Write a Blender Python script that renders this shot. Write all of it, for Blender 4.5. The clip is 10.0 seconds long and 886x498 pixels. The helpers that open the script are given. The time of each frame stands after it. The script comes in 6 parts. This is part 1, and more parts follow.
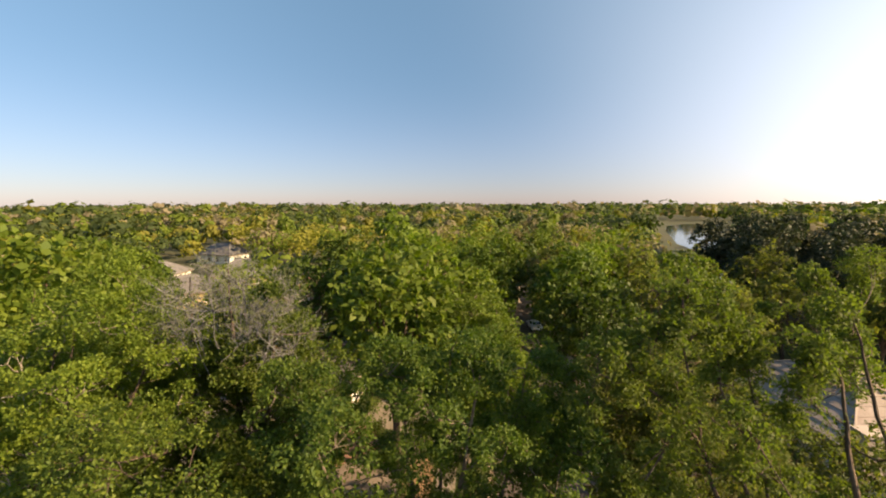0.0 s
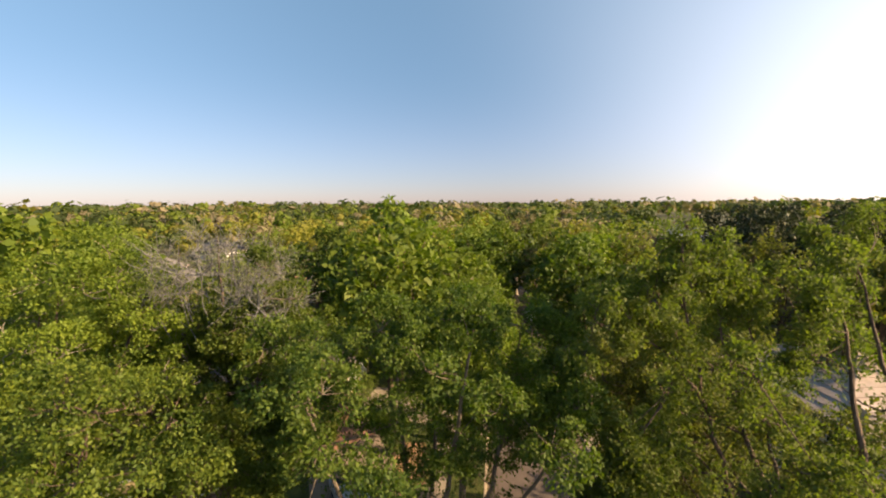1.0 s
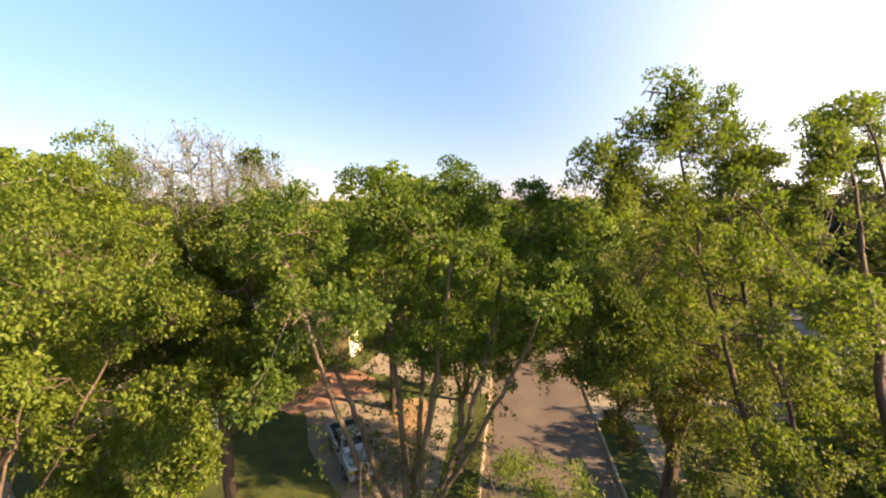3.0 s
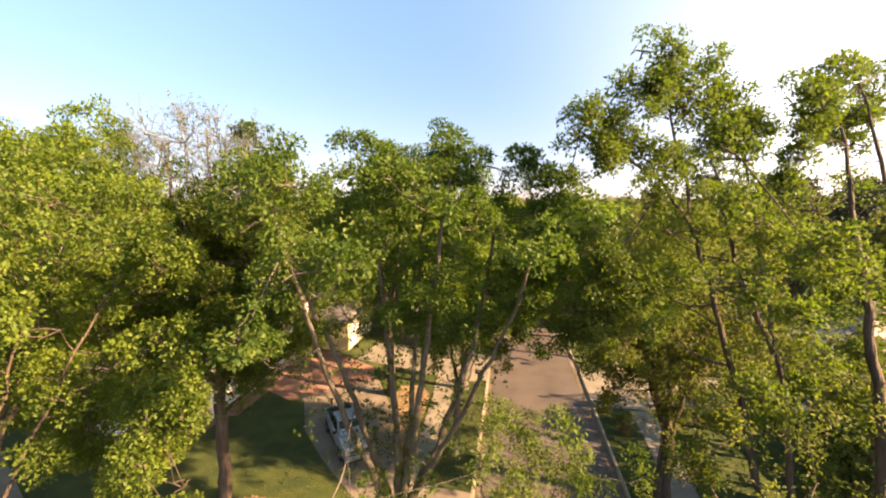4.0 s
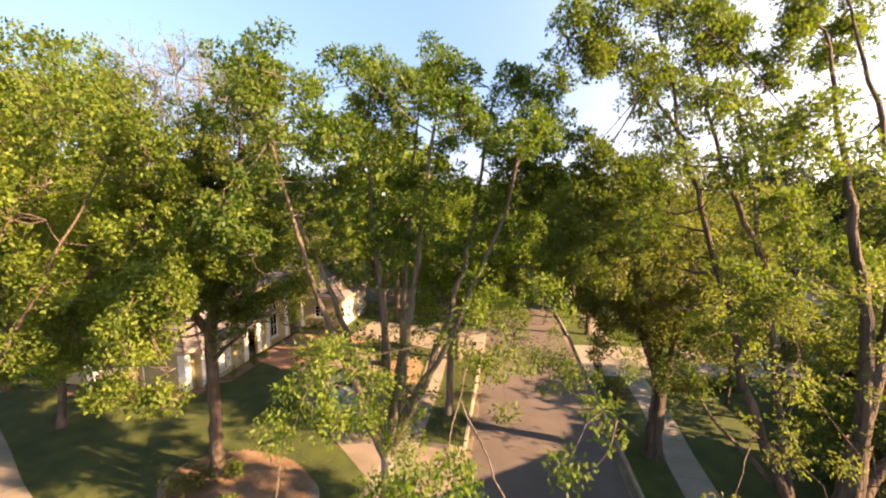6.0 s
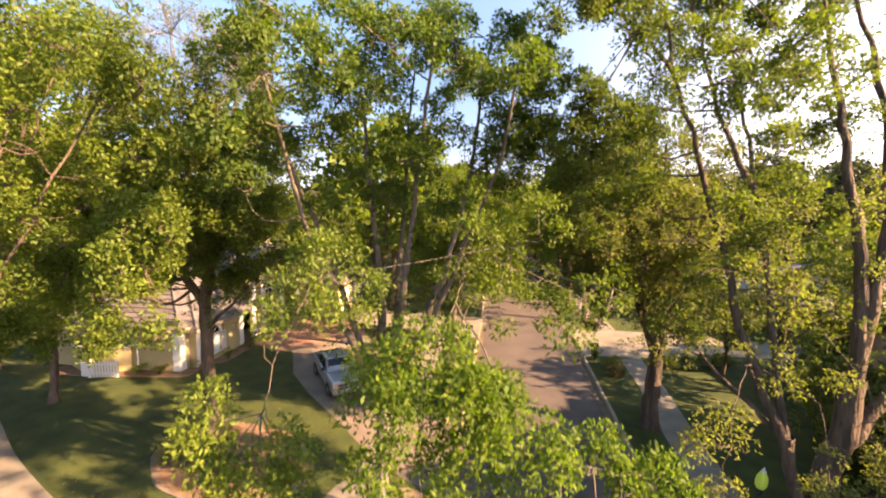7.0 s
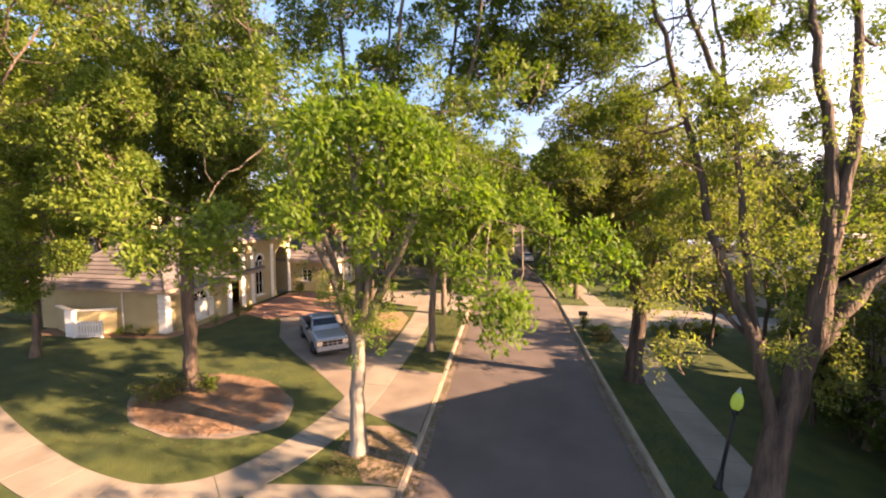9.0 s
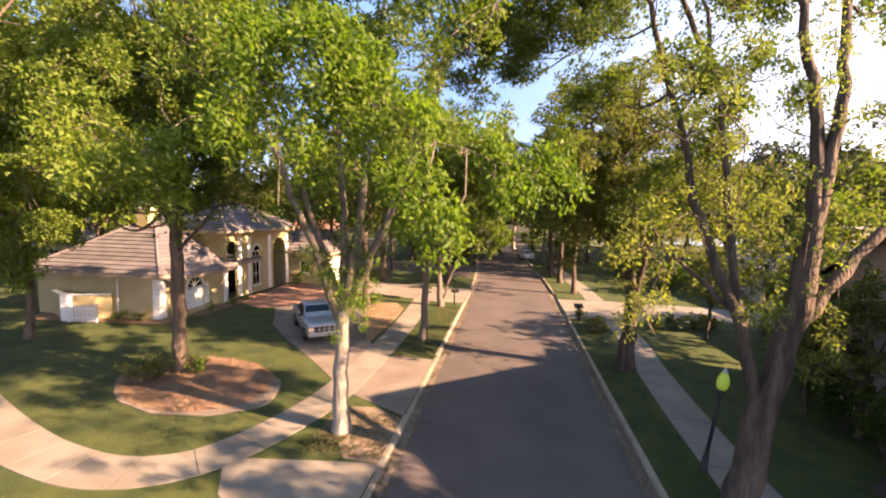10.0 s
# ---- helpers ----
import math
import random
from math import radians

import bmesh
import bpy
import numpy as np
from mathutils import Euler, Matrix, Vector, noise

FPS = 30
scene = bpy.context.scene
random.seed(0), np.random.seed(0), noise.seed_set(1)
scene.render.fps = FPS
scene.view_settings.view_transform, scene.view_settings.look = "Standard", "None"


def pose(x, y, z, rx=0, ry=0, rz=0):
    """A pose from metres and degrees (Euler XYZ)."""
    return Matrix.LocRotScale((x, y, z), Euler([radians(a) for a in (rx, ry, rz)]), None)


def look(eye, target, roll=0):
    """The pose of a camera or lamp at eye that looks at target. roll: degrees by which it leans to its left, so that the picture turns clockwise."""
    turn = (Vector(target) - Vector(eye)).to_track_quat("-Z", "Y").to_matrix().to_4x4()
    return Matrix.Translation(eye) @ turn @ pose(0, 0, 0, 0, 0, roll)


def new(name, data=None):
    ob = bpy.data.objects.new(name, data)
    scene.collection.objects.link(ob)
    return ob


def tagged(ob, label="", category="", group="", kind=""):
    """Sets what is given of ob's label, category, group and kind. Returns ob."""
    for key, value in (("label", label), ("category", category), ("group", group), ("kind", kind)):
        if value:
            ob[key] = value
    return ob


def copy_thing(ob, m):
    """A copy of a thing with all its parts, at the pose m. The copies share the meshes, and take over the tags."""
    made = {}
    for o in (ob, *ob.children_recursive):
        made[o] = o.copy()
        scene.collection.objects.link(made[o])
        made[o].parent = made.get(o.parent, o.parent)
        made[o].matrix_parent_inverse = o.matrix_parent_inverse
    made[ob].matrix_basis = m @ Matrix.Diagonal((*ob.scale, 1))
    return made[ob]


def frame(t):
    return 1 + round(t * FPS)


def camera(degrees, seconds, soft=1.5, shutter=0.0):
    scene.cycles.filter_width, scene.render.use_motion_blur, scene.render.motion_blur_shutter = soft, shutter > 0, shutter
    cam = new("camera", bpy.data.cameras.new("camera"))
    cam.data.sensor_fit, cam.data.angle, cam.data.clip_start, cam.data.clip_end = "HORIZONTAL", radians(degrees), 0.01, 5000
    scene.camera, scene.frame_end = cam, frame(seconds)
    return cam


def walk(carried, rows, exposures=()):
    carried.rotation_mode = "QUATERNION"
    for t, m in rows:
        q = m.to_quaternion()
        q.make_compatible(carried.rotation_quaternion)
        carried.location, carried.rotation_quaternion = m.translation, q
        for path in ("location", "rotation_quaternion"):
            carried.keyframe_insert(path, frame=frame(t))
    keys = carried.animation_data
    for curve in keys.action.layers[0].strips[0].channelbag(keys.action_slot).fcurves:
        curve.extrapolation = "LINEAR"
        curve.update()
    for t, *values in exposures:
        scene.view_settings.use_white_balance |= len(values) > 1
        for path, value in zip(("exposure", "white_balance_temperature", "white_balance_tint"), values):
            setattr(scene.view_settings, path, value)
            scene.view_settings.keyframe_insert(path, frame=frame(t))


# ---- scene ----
cam = camera(94.0, 10.0, soft=2.0, shutter=0.4)
PATH = [
    (0, (-0.998, -1.289, 19.857), (-3.805, 18.393, 17.680), -0.17),
    (0.5, (-0.931, -1.159, 19.289), (-3.638, 18.535, 17.091), -0.34),
    (1, (-0.869, -1.065, 18.518), (-3.596, 18.624, 16.301), -0.42),
    (1.5, (-0.778, -1.004, 17.708), (-3.596, 18.670, 15.475), -0.45),
    (2, (-0.647, -0.972, 16.838), (-3.587, 18.683, 14.594), -0.44),
    (2.5, (-0.483, -0.965, 15.971), (-3.549, 18.670, 13.721), -0.40),
    (3, (-0.305, -0.980, 15.052), (-3.478, 18.638, 12.801), -0.34),
    (4.5, (0.132, -1.113, 13.672), (-3.159, 18.489, 11.457), -0.15),
    (5, (0.204, -1.176, 13.089), (-3.056, 18.435, 10.899), -0.10),
    (5.5, (0.239, -1.240, 12.409), (-2.963, 18.383, 10.250), -0.05),
    (6.8, (0.273, -1.394, 10.595), (-2.733, 18.272, 8.537), 0.05),
    (7.5, (0.368, -1.451, 9.565), (-2.559, 18.233, 7.570), 0.14),
    (8, (0.516, -1.473, 8.931), (-2.387, 18.219, 6.982), 0.23),
    (8.5, (0.741, -1.475, 8.361), (-2.173, 18.219, 6.456), 0.37),
    (9, (1.032, -1.455, 7.873), (-1.931, 18.236, 6.009), 0.57),
    (9.5, (1.350, -1.408, 7.485), (-1.698, 18.273, 5.657), 0.85),
    (10, (1.615, -1.331, 7.135), (-1.547, 18.335, 5.334), 1.22),
]
walk(cam, [(t, look(eye, target, roll)) for t, eye, target, roll in PATH],
     exposures=[(0.0, 1.3, 8000, 13), (1.5, 1.55, 8000, 16), (3.0, 2.05, 8200, 19), (4.5, 2.3, 8700, 22), (7.0, 2.5, 8300, 29), (8.5, 2.52, 8100, 31), (10.0, 2.48, 7500, 33)])

# ---- world and sun ----
SUN_AZ = (0.983, -0.18)          # towards the sun on the plan
SUN_EL = radians(27)
world = bpy.data.worlds.new("world")
scene.world = world
world.use_nodes = True
wn = world.node_tree
sky = wn.nodes.new("ShaderNodeTexSky")
sky.sky_type = 'NISHITA'
sky.sun_disc = False
sky.sun_elevation = SUN_EL
sky.sun_rotation = math.atan2(SUN_AZ[0], SUN_AZ[1])
sky.air_density, sky.dust_density, sky.ozone_density = 0.9, 0.15, 3.0
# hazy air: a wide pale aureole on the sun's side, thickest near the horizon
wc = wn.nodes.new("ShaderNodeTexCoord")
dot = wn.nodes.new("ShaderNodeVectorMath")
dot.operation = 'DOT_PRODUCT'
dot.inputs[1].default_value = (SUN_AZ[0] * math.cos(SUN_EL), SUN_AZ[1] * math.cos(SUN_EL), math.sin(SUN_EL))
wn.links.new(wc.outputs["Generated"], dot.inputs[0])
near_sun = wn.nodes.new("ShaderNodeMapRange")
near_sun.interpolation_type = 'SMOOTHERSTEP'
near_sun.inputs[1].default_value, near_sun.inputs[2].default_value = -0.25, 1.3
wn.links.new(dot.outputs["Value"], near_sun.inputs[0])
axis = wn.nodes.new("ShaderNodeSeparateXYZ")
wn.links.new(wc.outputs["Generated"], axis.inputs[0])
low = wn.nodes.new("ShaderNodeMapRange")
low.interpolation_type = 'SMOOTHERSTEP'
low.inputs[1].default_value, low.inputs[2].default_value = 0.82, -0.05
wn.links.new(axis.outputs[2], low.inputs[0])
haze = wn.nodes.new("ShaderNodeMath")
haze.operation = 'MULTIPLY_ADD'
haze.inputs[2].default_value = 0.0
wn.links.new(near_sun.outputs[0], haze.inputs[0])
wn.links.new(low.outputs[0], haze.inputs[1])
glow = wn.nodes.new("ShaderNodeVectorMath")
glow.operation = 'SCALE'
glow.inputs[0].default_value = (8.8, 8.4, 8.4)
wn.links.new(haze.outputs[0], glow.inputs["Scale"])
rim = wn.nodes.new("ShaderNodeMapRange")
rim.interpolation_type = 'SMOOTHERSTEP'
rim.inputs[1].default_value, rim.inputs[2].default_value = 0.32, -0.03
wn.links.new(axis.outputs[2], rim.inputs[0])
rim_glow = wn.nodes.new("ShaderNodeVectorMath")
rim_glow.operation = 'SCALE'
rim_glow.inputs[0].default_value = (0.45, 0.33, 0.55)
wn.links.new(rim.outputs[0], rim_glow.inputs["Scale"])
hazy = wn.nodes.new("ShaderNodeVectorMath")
air = wn.nodes.new("ShaderNodeMapRange")
air.data_type = 'FLOAT_VECTOR'
air.inputs[7].default_value, air.inputs[8].default_value = (-0.02, -0.02, -0.02), (0.5, 0.5, 0.5)
air.inputs[9].default_value, air.inputs[10].default_value = (0.37, 0.365, 0.50), (0.98, 1.20, 1.14)
upward = wn.nodes.new("ShaderNodeCombineXYZ")
for k in range(3):
    wn.links.new(axis.outputs[2], upward.inputs[k])
wn.links.new(upward.outputs[0], air.inputs[6])
filtered = wn.nodes.new("ShaderNodeVectorMath")
filtered.operation = 'MULTIPLY'
wn.links.new(sky.outputs[0], filtered.inputs[0])
wn.links.new(air.outputs["Vector"], filtered.inputs[1])
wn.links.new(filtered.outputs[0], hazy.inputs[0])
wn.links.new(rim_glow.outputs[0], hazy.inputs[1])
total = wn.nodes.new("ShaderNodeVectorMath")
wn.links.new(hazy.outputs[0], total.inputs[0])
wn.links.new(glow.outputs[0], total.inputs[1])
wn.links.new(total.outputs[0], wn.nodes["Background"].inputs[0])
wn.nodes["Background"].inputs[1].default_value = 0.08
sun = new("sun", bpy.data.lights.new("sun", 'SUN'))
sun.data.energy = 5.0
sun.data.angle = radians(0.6)
sun.data.color = (1.0, 0.80, 0.54)
sun.matrix_world = look((SUN_AZ[0] * 100, SUN_AZ[1] * 100, 100 * math.tan(SUN_EL)), (0, 0, 0))


# ---- materials ----
def material(name, a, b, scale=4.0, rough=0.8, bump=0.2, c=None, fine=40.0, metallic=0.0, island=0.0, stretch=(1, 1, 1), spec=0.4, depth=0.03):
    """Two colours mixed by coarse noise, a third by fine noise, with bump at two scales."""
    m = bpy.data.materials.new(name)
    m.use_nodes = True
    nt = m.node_tree
    bsdf = nt.nodes["Principled BSDF"]
    tc = nt.nodes.new("ShaderNodeTexCoord")
    mp = nt.nodes.new("ShaderNodeMapping")
    mp.inputs["Scale"].default_value = stretch
    nt.links.new(tc.outputs["Object"], mp.inputs[0])
    n1 = nt.nodes.new("ShaderNodeTexNoise")
    n1.inputs["Scale"].default_value = scale
    n1.inputs["Detail"].default_value = 5
    n2 = nt.nodes.new("ShaderNodeTexNoise")
    n2.inputs["Scale"].default_value = fine
    n2.inputs["Detail"].default_value = 4
    for n in (n1, n2):
        nt.links.new(mp.outputs[0], n.inputs["Vector"])
    r1 = nt.nodes.new("ShaderNodeMapRange")
    r1.inputs[1].default_value, r1.inputs[2].default_value = 0.35, 0.65
    nt.links.new(n1.outputs[0], r1.inputs[0])
    mix = nt.nodes.new("ShaderNodeMix")
    mix.data_type = 'RGBA'
    mix.inputs[6].default_value, mix.inputs[7].default_value = (*a, 1), (*b, 1)
    nt.links.new(r1.outputs[0], mix.inputs[0])
    r2 = nt.nodes.new("ShaderNodeMapRange")
    r2.inputs[1].default_value, r2.inputs[2].default_value, r2.inputs[4].default_value = 0.45, 0.75, 0.7
    nt.links.new(n2.outputs[0], r2.inputs[0])
    mix2 = nt.nodes.new("ShaderNodeMix")
    mix2.data_type = 'RGBA'
    third = c if c else tuple(0.6 * v for v in a)
    mix2.inputs[7].default_value = (*third, 1)
    nt.links.new(r2.outputs[0], mix2.inputs[0])
    nt.links.new(mix.outputs[2], mix2.inputs[6])
    col = mix2.outputs[2]
    if island:
        oi = nt.nodes.new("ShaderNodeObjectInfo")
        hs = nt.nodes.new("ShaderNodeHueSaturation")
        vr = nt.nodes.new("ShaderNodeMapRange")
        vr.inputs[3].default_value, vr.inputs[4].default_value = 1 - island, 1 + island
        nt.links.new(oi.outputs["Random"], vr.inputs[0])
        nt.links.new(vr.outputs[0], hs.inputs["Value"])
        nt.links.new(col, hs.inputs["Color"])
        col = hs.outputs[0]
    nt.links.new(col, bsdf.inputs["Base Color"])
    bsdf.inputs["Roughness"].default_value = rough
    bsdf.inputs["Metallic"].default_value = metallic
    bsdf.inputs["Specular IOR Level"].default_value = spec
    if bump:
        bp = nt.nodes.new("ShaderNodeBump")
        bp.inputs["Strength"].default_value = bump
        bp.inputs["Distance"].default_value = depth
        add = nt.nodes.new("ShaderNodeMath")
        nt.links.new(n1.outputs[0], add.inputs[0])
        nt.links.new(n2.outputs[0], add.inputs[1])
        nt.links.new(add.outputs[0], bp.inputs["Height"])
        nt.links.new(bp.outputs[0], bsdf.inputs["Normal"])
    return m


def leaf_material(name, a, b, c, through_share=0.45, rough=0.6, vary=0.8):
    """Leaves: colour varies leaf by leaf and in patches of the crown, light shines through."""
    m = bpy.data.materials.new(name)
    m.use_nodes = True
    nt = m.node_tree
    out = nt.nodes["Material Output"]
    bsdf = nt.nodes["Principled BSDF"]
    geo = nt.nodes.new("ShaderNodeNewGeometry")
    tc = nt.nodes.new("ShaderNodeTexCoord")
    n1 = nt.nodes.new("ShaderNodeTexNoise")
    n1.inputs["Scale"].default_value = 0.45
    n1.inputs["Detail"].default_value = 3
    nt.links.new(tc.outputs["Object"], n1.inputs["Vector"])
    r1 = nt.nodes.new("ShaderNodeMapRange")
    r1.inputs[1].default_value, r1.inputs[2].default_value = 0.38, 0.66
    nt.links.new(n1.outputs[0], r1.inputs[0])
    mix = nt.nodes.new("ShaderNodeMix")
    mix.data_type = 'RGBA'
    mix.inputs[6].default_value, mix.inputs[7].default_value = (*a, 1), (*b, 1)
    nt.links.new(r1.outputs[0], mix.inputs[0])
    mix2 = nt.nodes.new("ShaderNodeMix")
    mix2.data_type = 'RGBA'
    mix2.inputs[7].default_value = (*c, 1)
    r2 = nt.nodes.new("ShaderNodeMapRange")
    r2.inputs[1].default_value, r2.inputs[2].default_value, r2.inputs[4].default_value = 0.5, 1.0, vary
    nt.links.new(geo.outputs["Random Per Island"], r2.inputs[0])
    nt.links.new(r2.outputs[0], mix2.inputs[0])
    nt.links.new(mix.outputs[2], mix2.inputs[6])
    oi = nt.nodes.new("ShaderNodeObjectInfo")
    hs = nt.nodes.new("ShaderNodeHueSaturation")
    vr = nt.nodes.new("ShaderNodeMapRange")
    vr.inputs[3].default_value, vr.inputs[4].default_value = 0.75, 1.25
    nt.links.new(oi.outputs["Random"], vr.inputs[0])
    nt.links.new(vr.outputs[0], hs.inputs["Value"])
    nt.links.new(mix2.outputs[2], hs.inputs["Color"])
    nt.links.new(hs.outputs[0], bsdf.inputs["Base Color"])
    bsdf.inputs["Roughness"].default_value = rough
    bsdf.inputs["Specular IOR Level"].default_value = 0.25
    tr = nt.nodes.new("ShaderNodeBsdfTranslucent")
    warm = nt.nodes.new("ShaderNodeMix")
    warm.data_type, warm.blend_type = 'RGBA', 'MULTIPLY'
    warm.inputs[0].default_value = 1.0
    warm.inputs[7].default_value = (1.48, 1.74, 0.64, 1)
    nt.links.new(hs.outputs[0], warm.inputs[6])
    nt.links.new(warm.outputs[2], tr.inputs[0])
    ms = nt.nodes.new("ShaderNodeMixShader")
    ms.inputs[0].default_value = through_share
    nt.links.new(bsdf.outputs[0], ms.inputs[1])
    nt.links.new(tr.outputs[0], ms.inputs[2])
    nt.links.new(ms.outputs[0], out.inputs[0])
    return m


LAWN = material("lawn", (0.032, 0.050, 0.008), (0.070, 0.084, 0.014), 0.9, 0.9, 0.9, c=(0.018, 0.029, 0.006), fine=60)
GROUND = material("ground", (0.045, 0.06, 0.02), (0.085, 0.075, 0.035), 0.08, 0.95, 0.6, c=(0.05, 0.04, 0.025), fine=6)
ASPHALT = material("asphalt", (0.076, 0.058, 0.052), (0.112, 0.086, 0.075), 0.5, 0.75, 0.35, c=(0.128, 0.104, 0.085), fine=120)
CONCRETE = material("concrete", (0.175, 0.146, 0.112), (0.24, 0.205, 0.160), 0.8, 0.85, 0.2, c=(0.18, 0.145, 0.105), fine=25)
# browner than the walks; tree shade on the drive also darkens this colour
DRIVE = material("drive_concrete", (0.150, 0.114, 0.086), (0.220, 0.174, 0.132), 0.7, 0.85, 0.25, c=(0.13, 0.098, 0.072), fine=22)
KERB = material("kerb_concrete", (0.24, 0.19, 0.135), (0.31, 0.26, 0.195), 1.2, 0.85, 0.2, c=(0.22, 0.16, 0.10), fine=18)
GUTTER = material("gutter_concrete", (0.15, 0.105, 0.075), (0.23, 0.175, 0.13), 1.1, 0.9, 0.4, c=(0.10, 0.065, 0.045), fine=14)
MULCH = material("mulch", (0.21, 0.115, 0.062), (0.30, 0.185, 0.11), 2.0, 0.95, 1.0, c=(0.10, 0.055, 0.032), fine=45)
SAND = material("bare_sand", (0.17, 0.125, 0.092), (0.235, 0.18, 0.135), 1.8, 0.95, 0.7, c=(0.17, 0.13, 0.095), fine=26)
EAVE = material("eave_board", (0.24, 0.19, 0.14), (0.30, 0.245, 0.185), 1.5, 0.7, 0.1, c=(0.19, 0.15, 0.11), fine=30)
STRAW = material("pine_straw", (0.27, 0.165, 0.085), (0.36, 0.235, 0.13), 2.0, 0.95, 1.0, c=(0.16, 0.09, 0.05), fine=45)
DARK_SOIL = material("dark_soil", (0.050, 0.034, 0.026), (0.075, 0.052, 0.038), 1.5, 0.95, 0.8, c=(0.03, 0.02, 0.015), fine=30)
DIRT = material("bare_dirt", (0.19, 0.13, 0.085), (0.25, 0.18, 0.12), 1.5, 0.95, 0.7, c=(0.10, 0.075, 0.05), fine=30)
PAVER = material("brick_paver", (0.27, 0.13, 0.085), (0.34, 0.19, 0.13), 1.5, 0.85, 0.3, c=(0.2, 0.1, 0.07), fine=30, island=0.2)
BARK = material("bark", (0.052, 0.036, 0.027), (0.155, 0.108, 0.076), 3.4, 0.92, 1.0, c=(0.030, 0.020, 0.015), fine=16, stretch=(1, 1, 0.14), depth=0.08)
BARK_PALE = material("pale_bark", (0.21, 0.175, 0.135), (0.30, 0.255, 0.205), 1.4, 0.9, 0.9, c=(0.13, 0.11, 0.085), fine=14, stretch=(1, 1, 0.16), depth=0.06)
BARK_MID = material("grey_brown_bark", (0.115, 0.088, 0.064), (0.165, 0.130, 0.098), 1.8, 0.9, 0.9, c=(0.07, 0.053, 0.04), fine=16, stretch=(1, 1, 0.16), depth=0.06)
TWIG_GREY = material("grey_twig", (0.125, 0.122, 0.118), (0.185, 0.180, 0.172), 2.0, 0.9, 0.3, c=(0.09, 0.085, 0.08), fine=20)
STUCCO = material("stucco", (0.33, 0.265, 0.135), (0.40, 0.325, 0.17), 0.8, 0.9, 0.3, c=(0.28, 0.225, 0.115), fine=60)
STUCCO_GREY = material("stucco_grey", (0.40, 0.32, 0.27), (0.47, 0.385, 0.33), 0.8, 0.9, 0.3, c=(0.46, 0.39, 0.32), fine=60)
WHITE = material("white_paint", (0.62, 0.60, 0.56), (0.70, 0.68, 0.64), 1.5, 0.55, 0.1, c=(0.66, 0.64, 0.58), fine=30)
TILE = material("roof_tile", (0.112, 0.096, 0.096), (0.158, 0.136, 0.132), 1.2, 0.85, 0.4, c=(0.085, 0.070, 0.066), fine=20, island=0.18)
SHINGLE = material("grey_shingle", (0.13, 0.12, 0.12), (0.19, 0.175, 0.165), 1.0, 0.9, 0.5, c=(0.09, 0.085, 0.08), fine=22)
TAN_SHINGLE = material("tan_shingle", (0.30, 0.245, 0.22), (0.38, 0.315, 0.285), 1.0, 0.9, 0.5, c=(0.19, 0.15, 0.13), fine=22)
METAL_DARK = material("dark_metal", (0.015, 0.017, 0.015), (0.03, 0.03, 0.028), 3.0, 0.45, 0.1, fine=40)
RUBBER = material("rubber", (0.015, 0.015, 0.015), (0.025, 0.025, 0.025), 5.0, 0.8, 0.2, fine=60)
SILVER = material("silver_paint", (0.34, 0.345, 0.35), (0.38, 0.385, 0.39), 1.0, 0.32, 0.0, c=(0.32, 0.325, 0.33), fine=300, metallic=0.6)
CAR_WHITE = material("white_car_paint", (0.72, 0.72, 0.72), (0.76, 0.76, 0.76), 1.0, 0.3, 0.0, c=(0.7, 0.7, 0.7), fine=300)
CHROME = material("chrome", (0.6, 0.6, 0.6), (0.66, 0.66, 0.66), 2.0, 0.2, 0.0, c=(0.5, 0.5, 0.5), metallic=1.0)
GLASS_DARK = material("dark_glass", (0.012, 0.014, 0.016), (0.02, 0.022, 0.024), 0.7, 0.06, 0.0, c=(0.016, 0.018, 0.02), spec=0.8)
# yellow puts the low sun shining through the globe into its colour
LAMP_GLASS = leaf_material("lamp_glass", (0.60, 0.62, 0.20), (0.68, 0.68, 0.26), (0.64, 0.64, 0.22), 0.55, 0.3, 0.2)
WATER = material("water", (0.03, 0.04, 0.045), (0.04, 0.05, 0.055), 0.05, 0.08, 0.12, c=(0.035, 0.045, 0.05), fine=1.2, spec=0.6)
# near-black colour that stands for the shade behind the porch arches
RECESS_SHADE = material("recess_shade", (0.03, 0.026, 0.02), (0.045, 0.038, 0.03), 1.0, 0.9, 0.1)

LEAF_GREEN = leaf_material("leaf_green", (0.082, 0.126, 0.018), (0.124, 0.170, 0.022), (0.170, 0.206, 0.025), 0.36, vary=0.7)
LEAF_YOUNG = leaf_material("leaf_young", (0.064, 0.100, 0.016), (0.106, 0.147, 0.019), (0.160, 0.193, 0.024), 0.36, vary=0.7)
LEAF_SPRING = leaf_material("leaf_spring", (0.064, 0.118, 0.016), (0.114, 0.174, 0.020), (0.176, 0.222, 0.024), 0.46, vary=0.7)
LEAF_DARK = leaf_material("leaf_dark", (0.042, 0.070, 0.010), (0.062, 0.095, 0.012), (0.085, 0.115, 0.014), 0.30, vary=0.5)
LEAF_GOLD = leaf_material("leaf_gold", (0.104, 0.118, 0.036), (0.140, 0.148, 0.044), (0.182, 0.168, 0.050), 0.50, vary=0.6)
LEAF_MID = leaf_material("leaf_mid", (0.042, 0.074, 0.014), (0.068, 0.104, 0.017), (0.112, 0.146, 0.020), 0.40, vary=0.7)
LEAF_LIME = leaf_material("leaf_lime", (0.076, 0.106, 0.024), (0.108, 0.136, 0.029), (0.146, 0.158, 0.032), 0.48, vary=0.4)
LEAF_GREY = leaf_material("leaf_grey", (0.12, 0.135, 0.055), (0.155, 0.17, 0.075), (0.20, 0.20, 0.11), 0.35, 0.7)
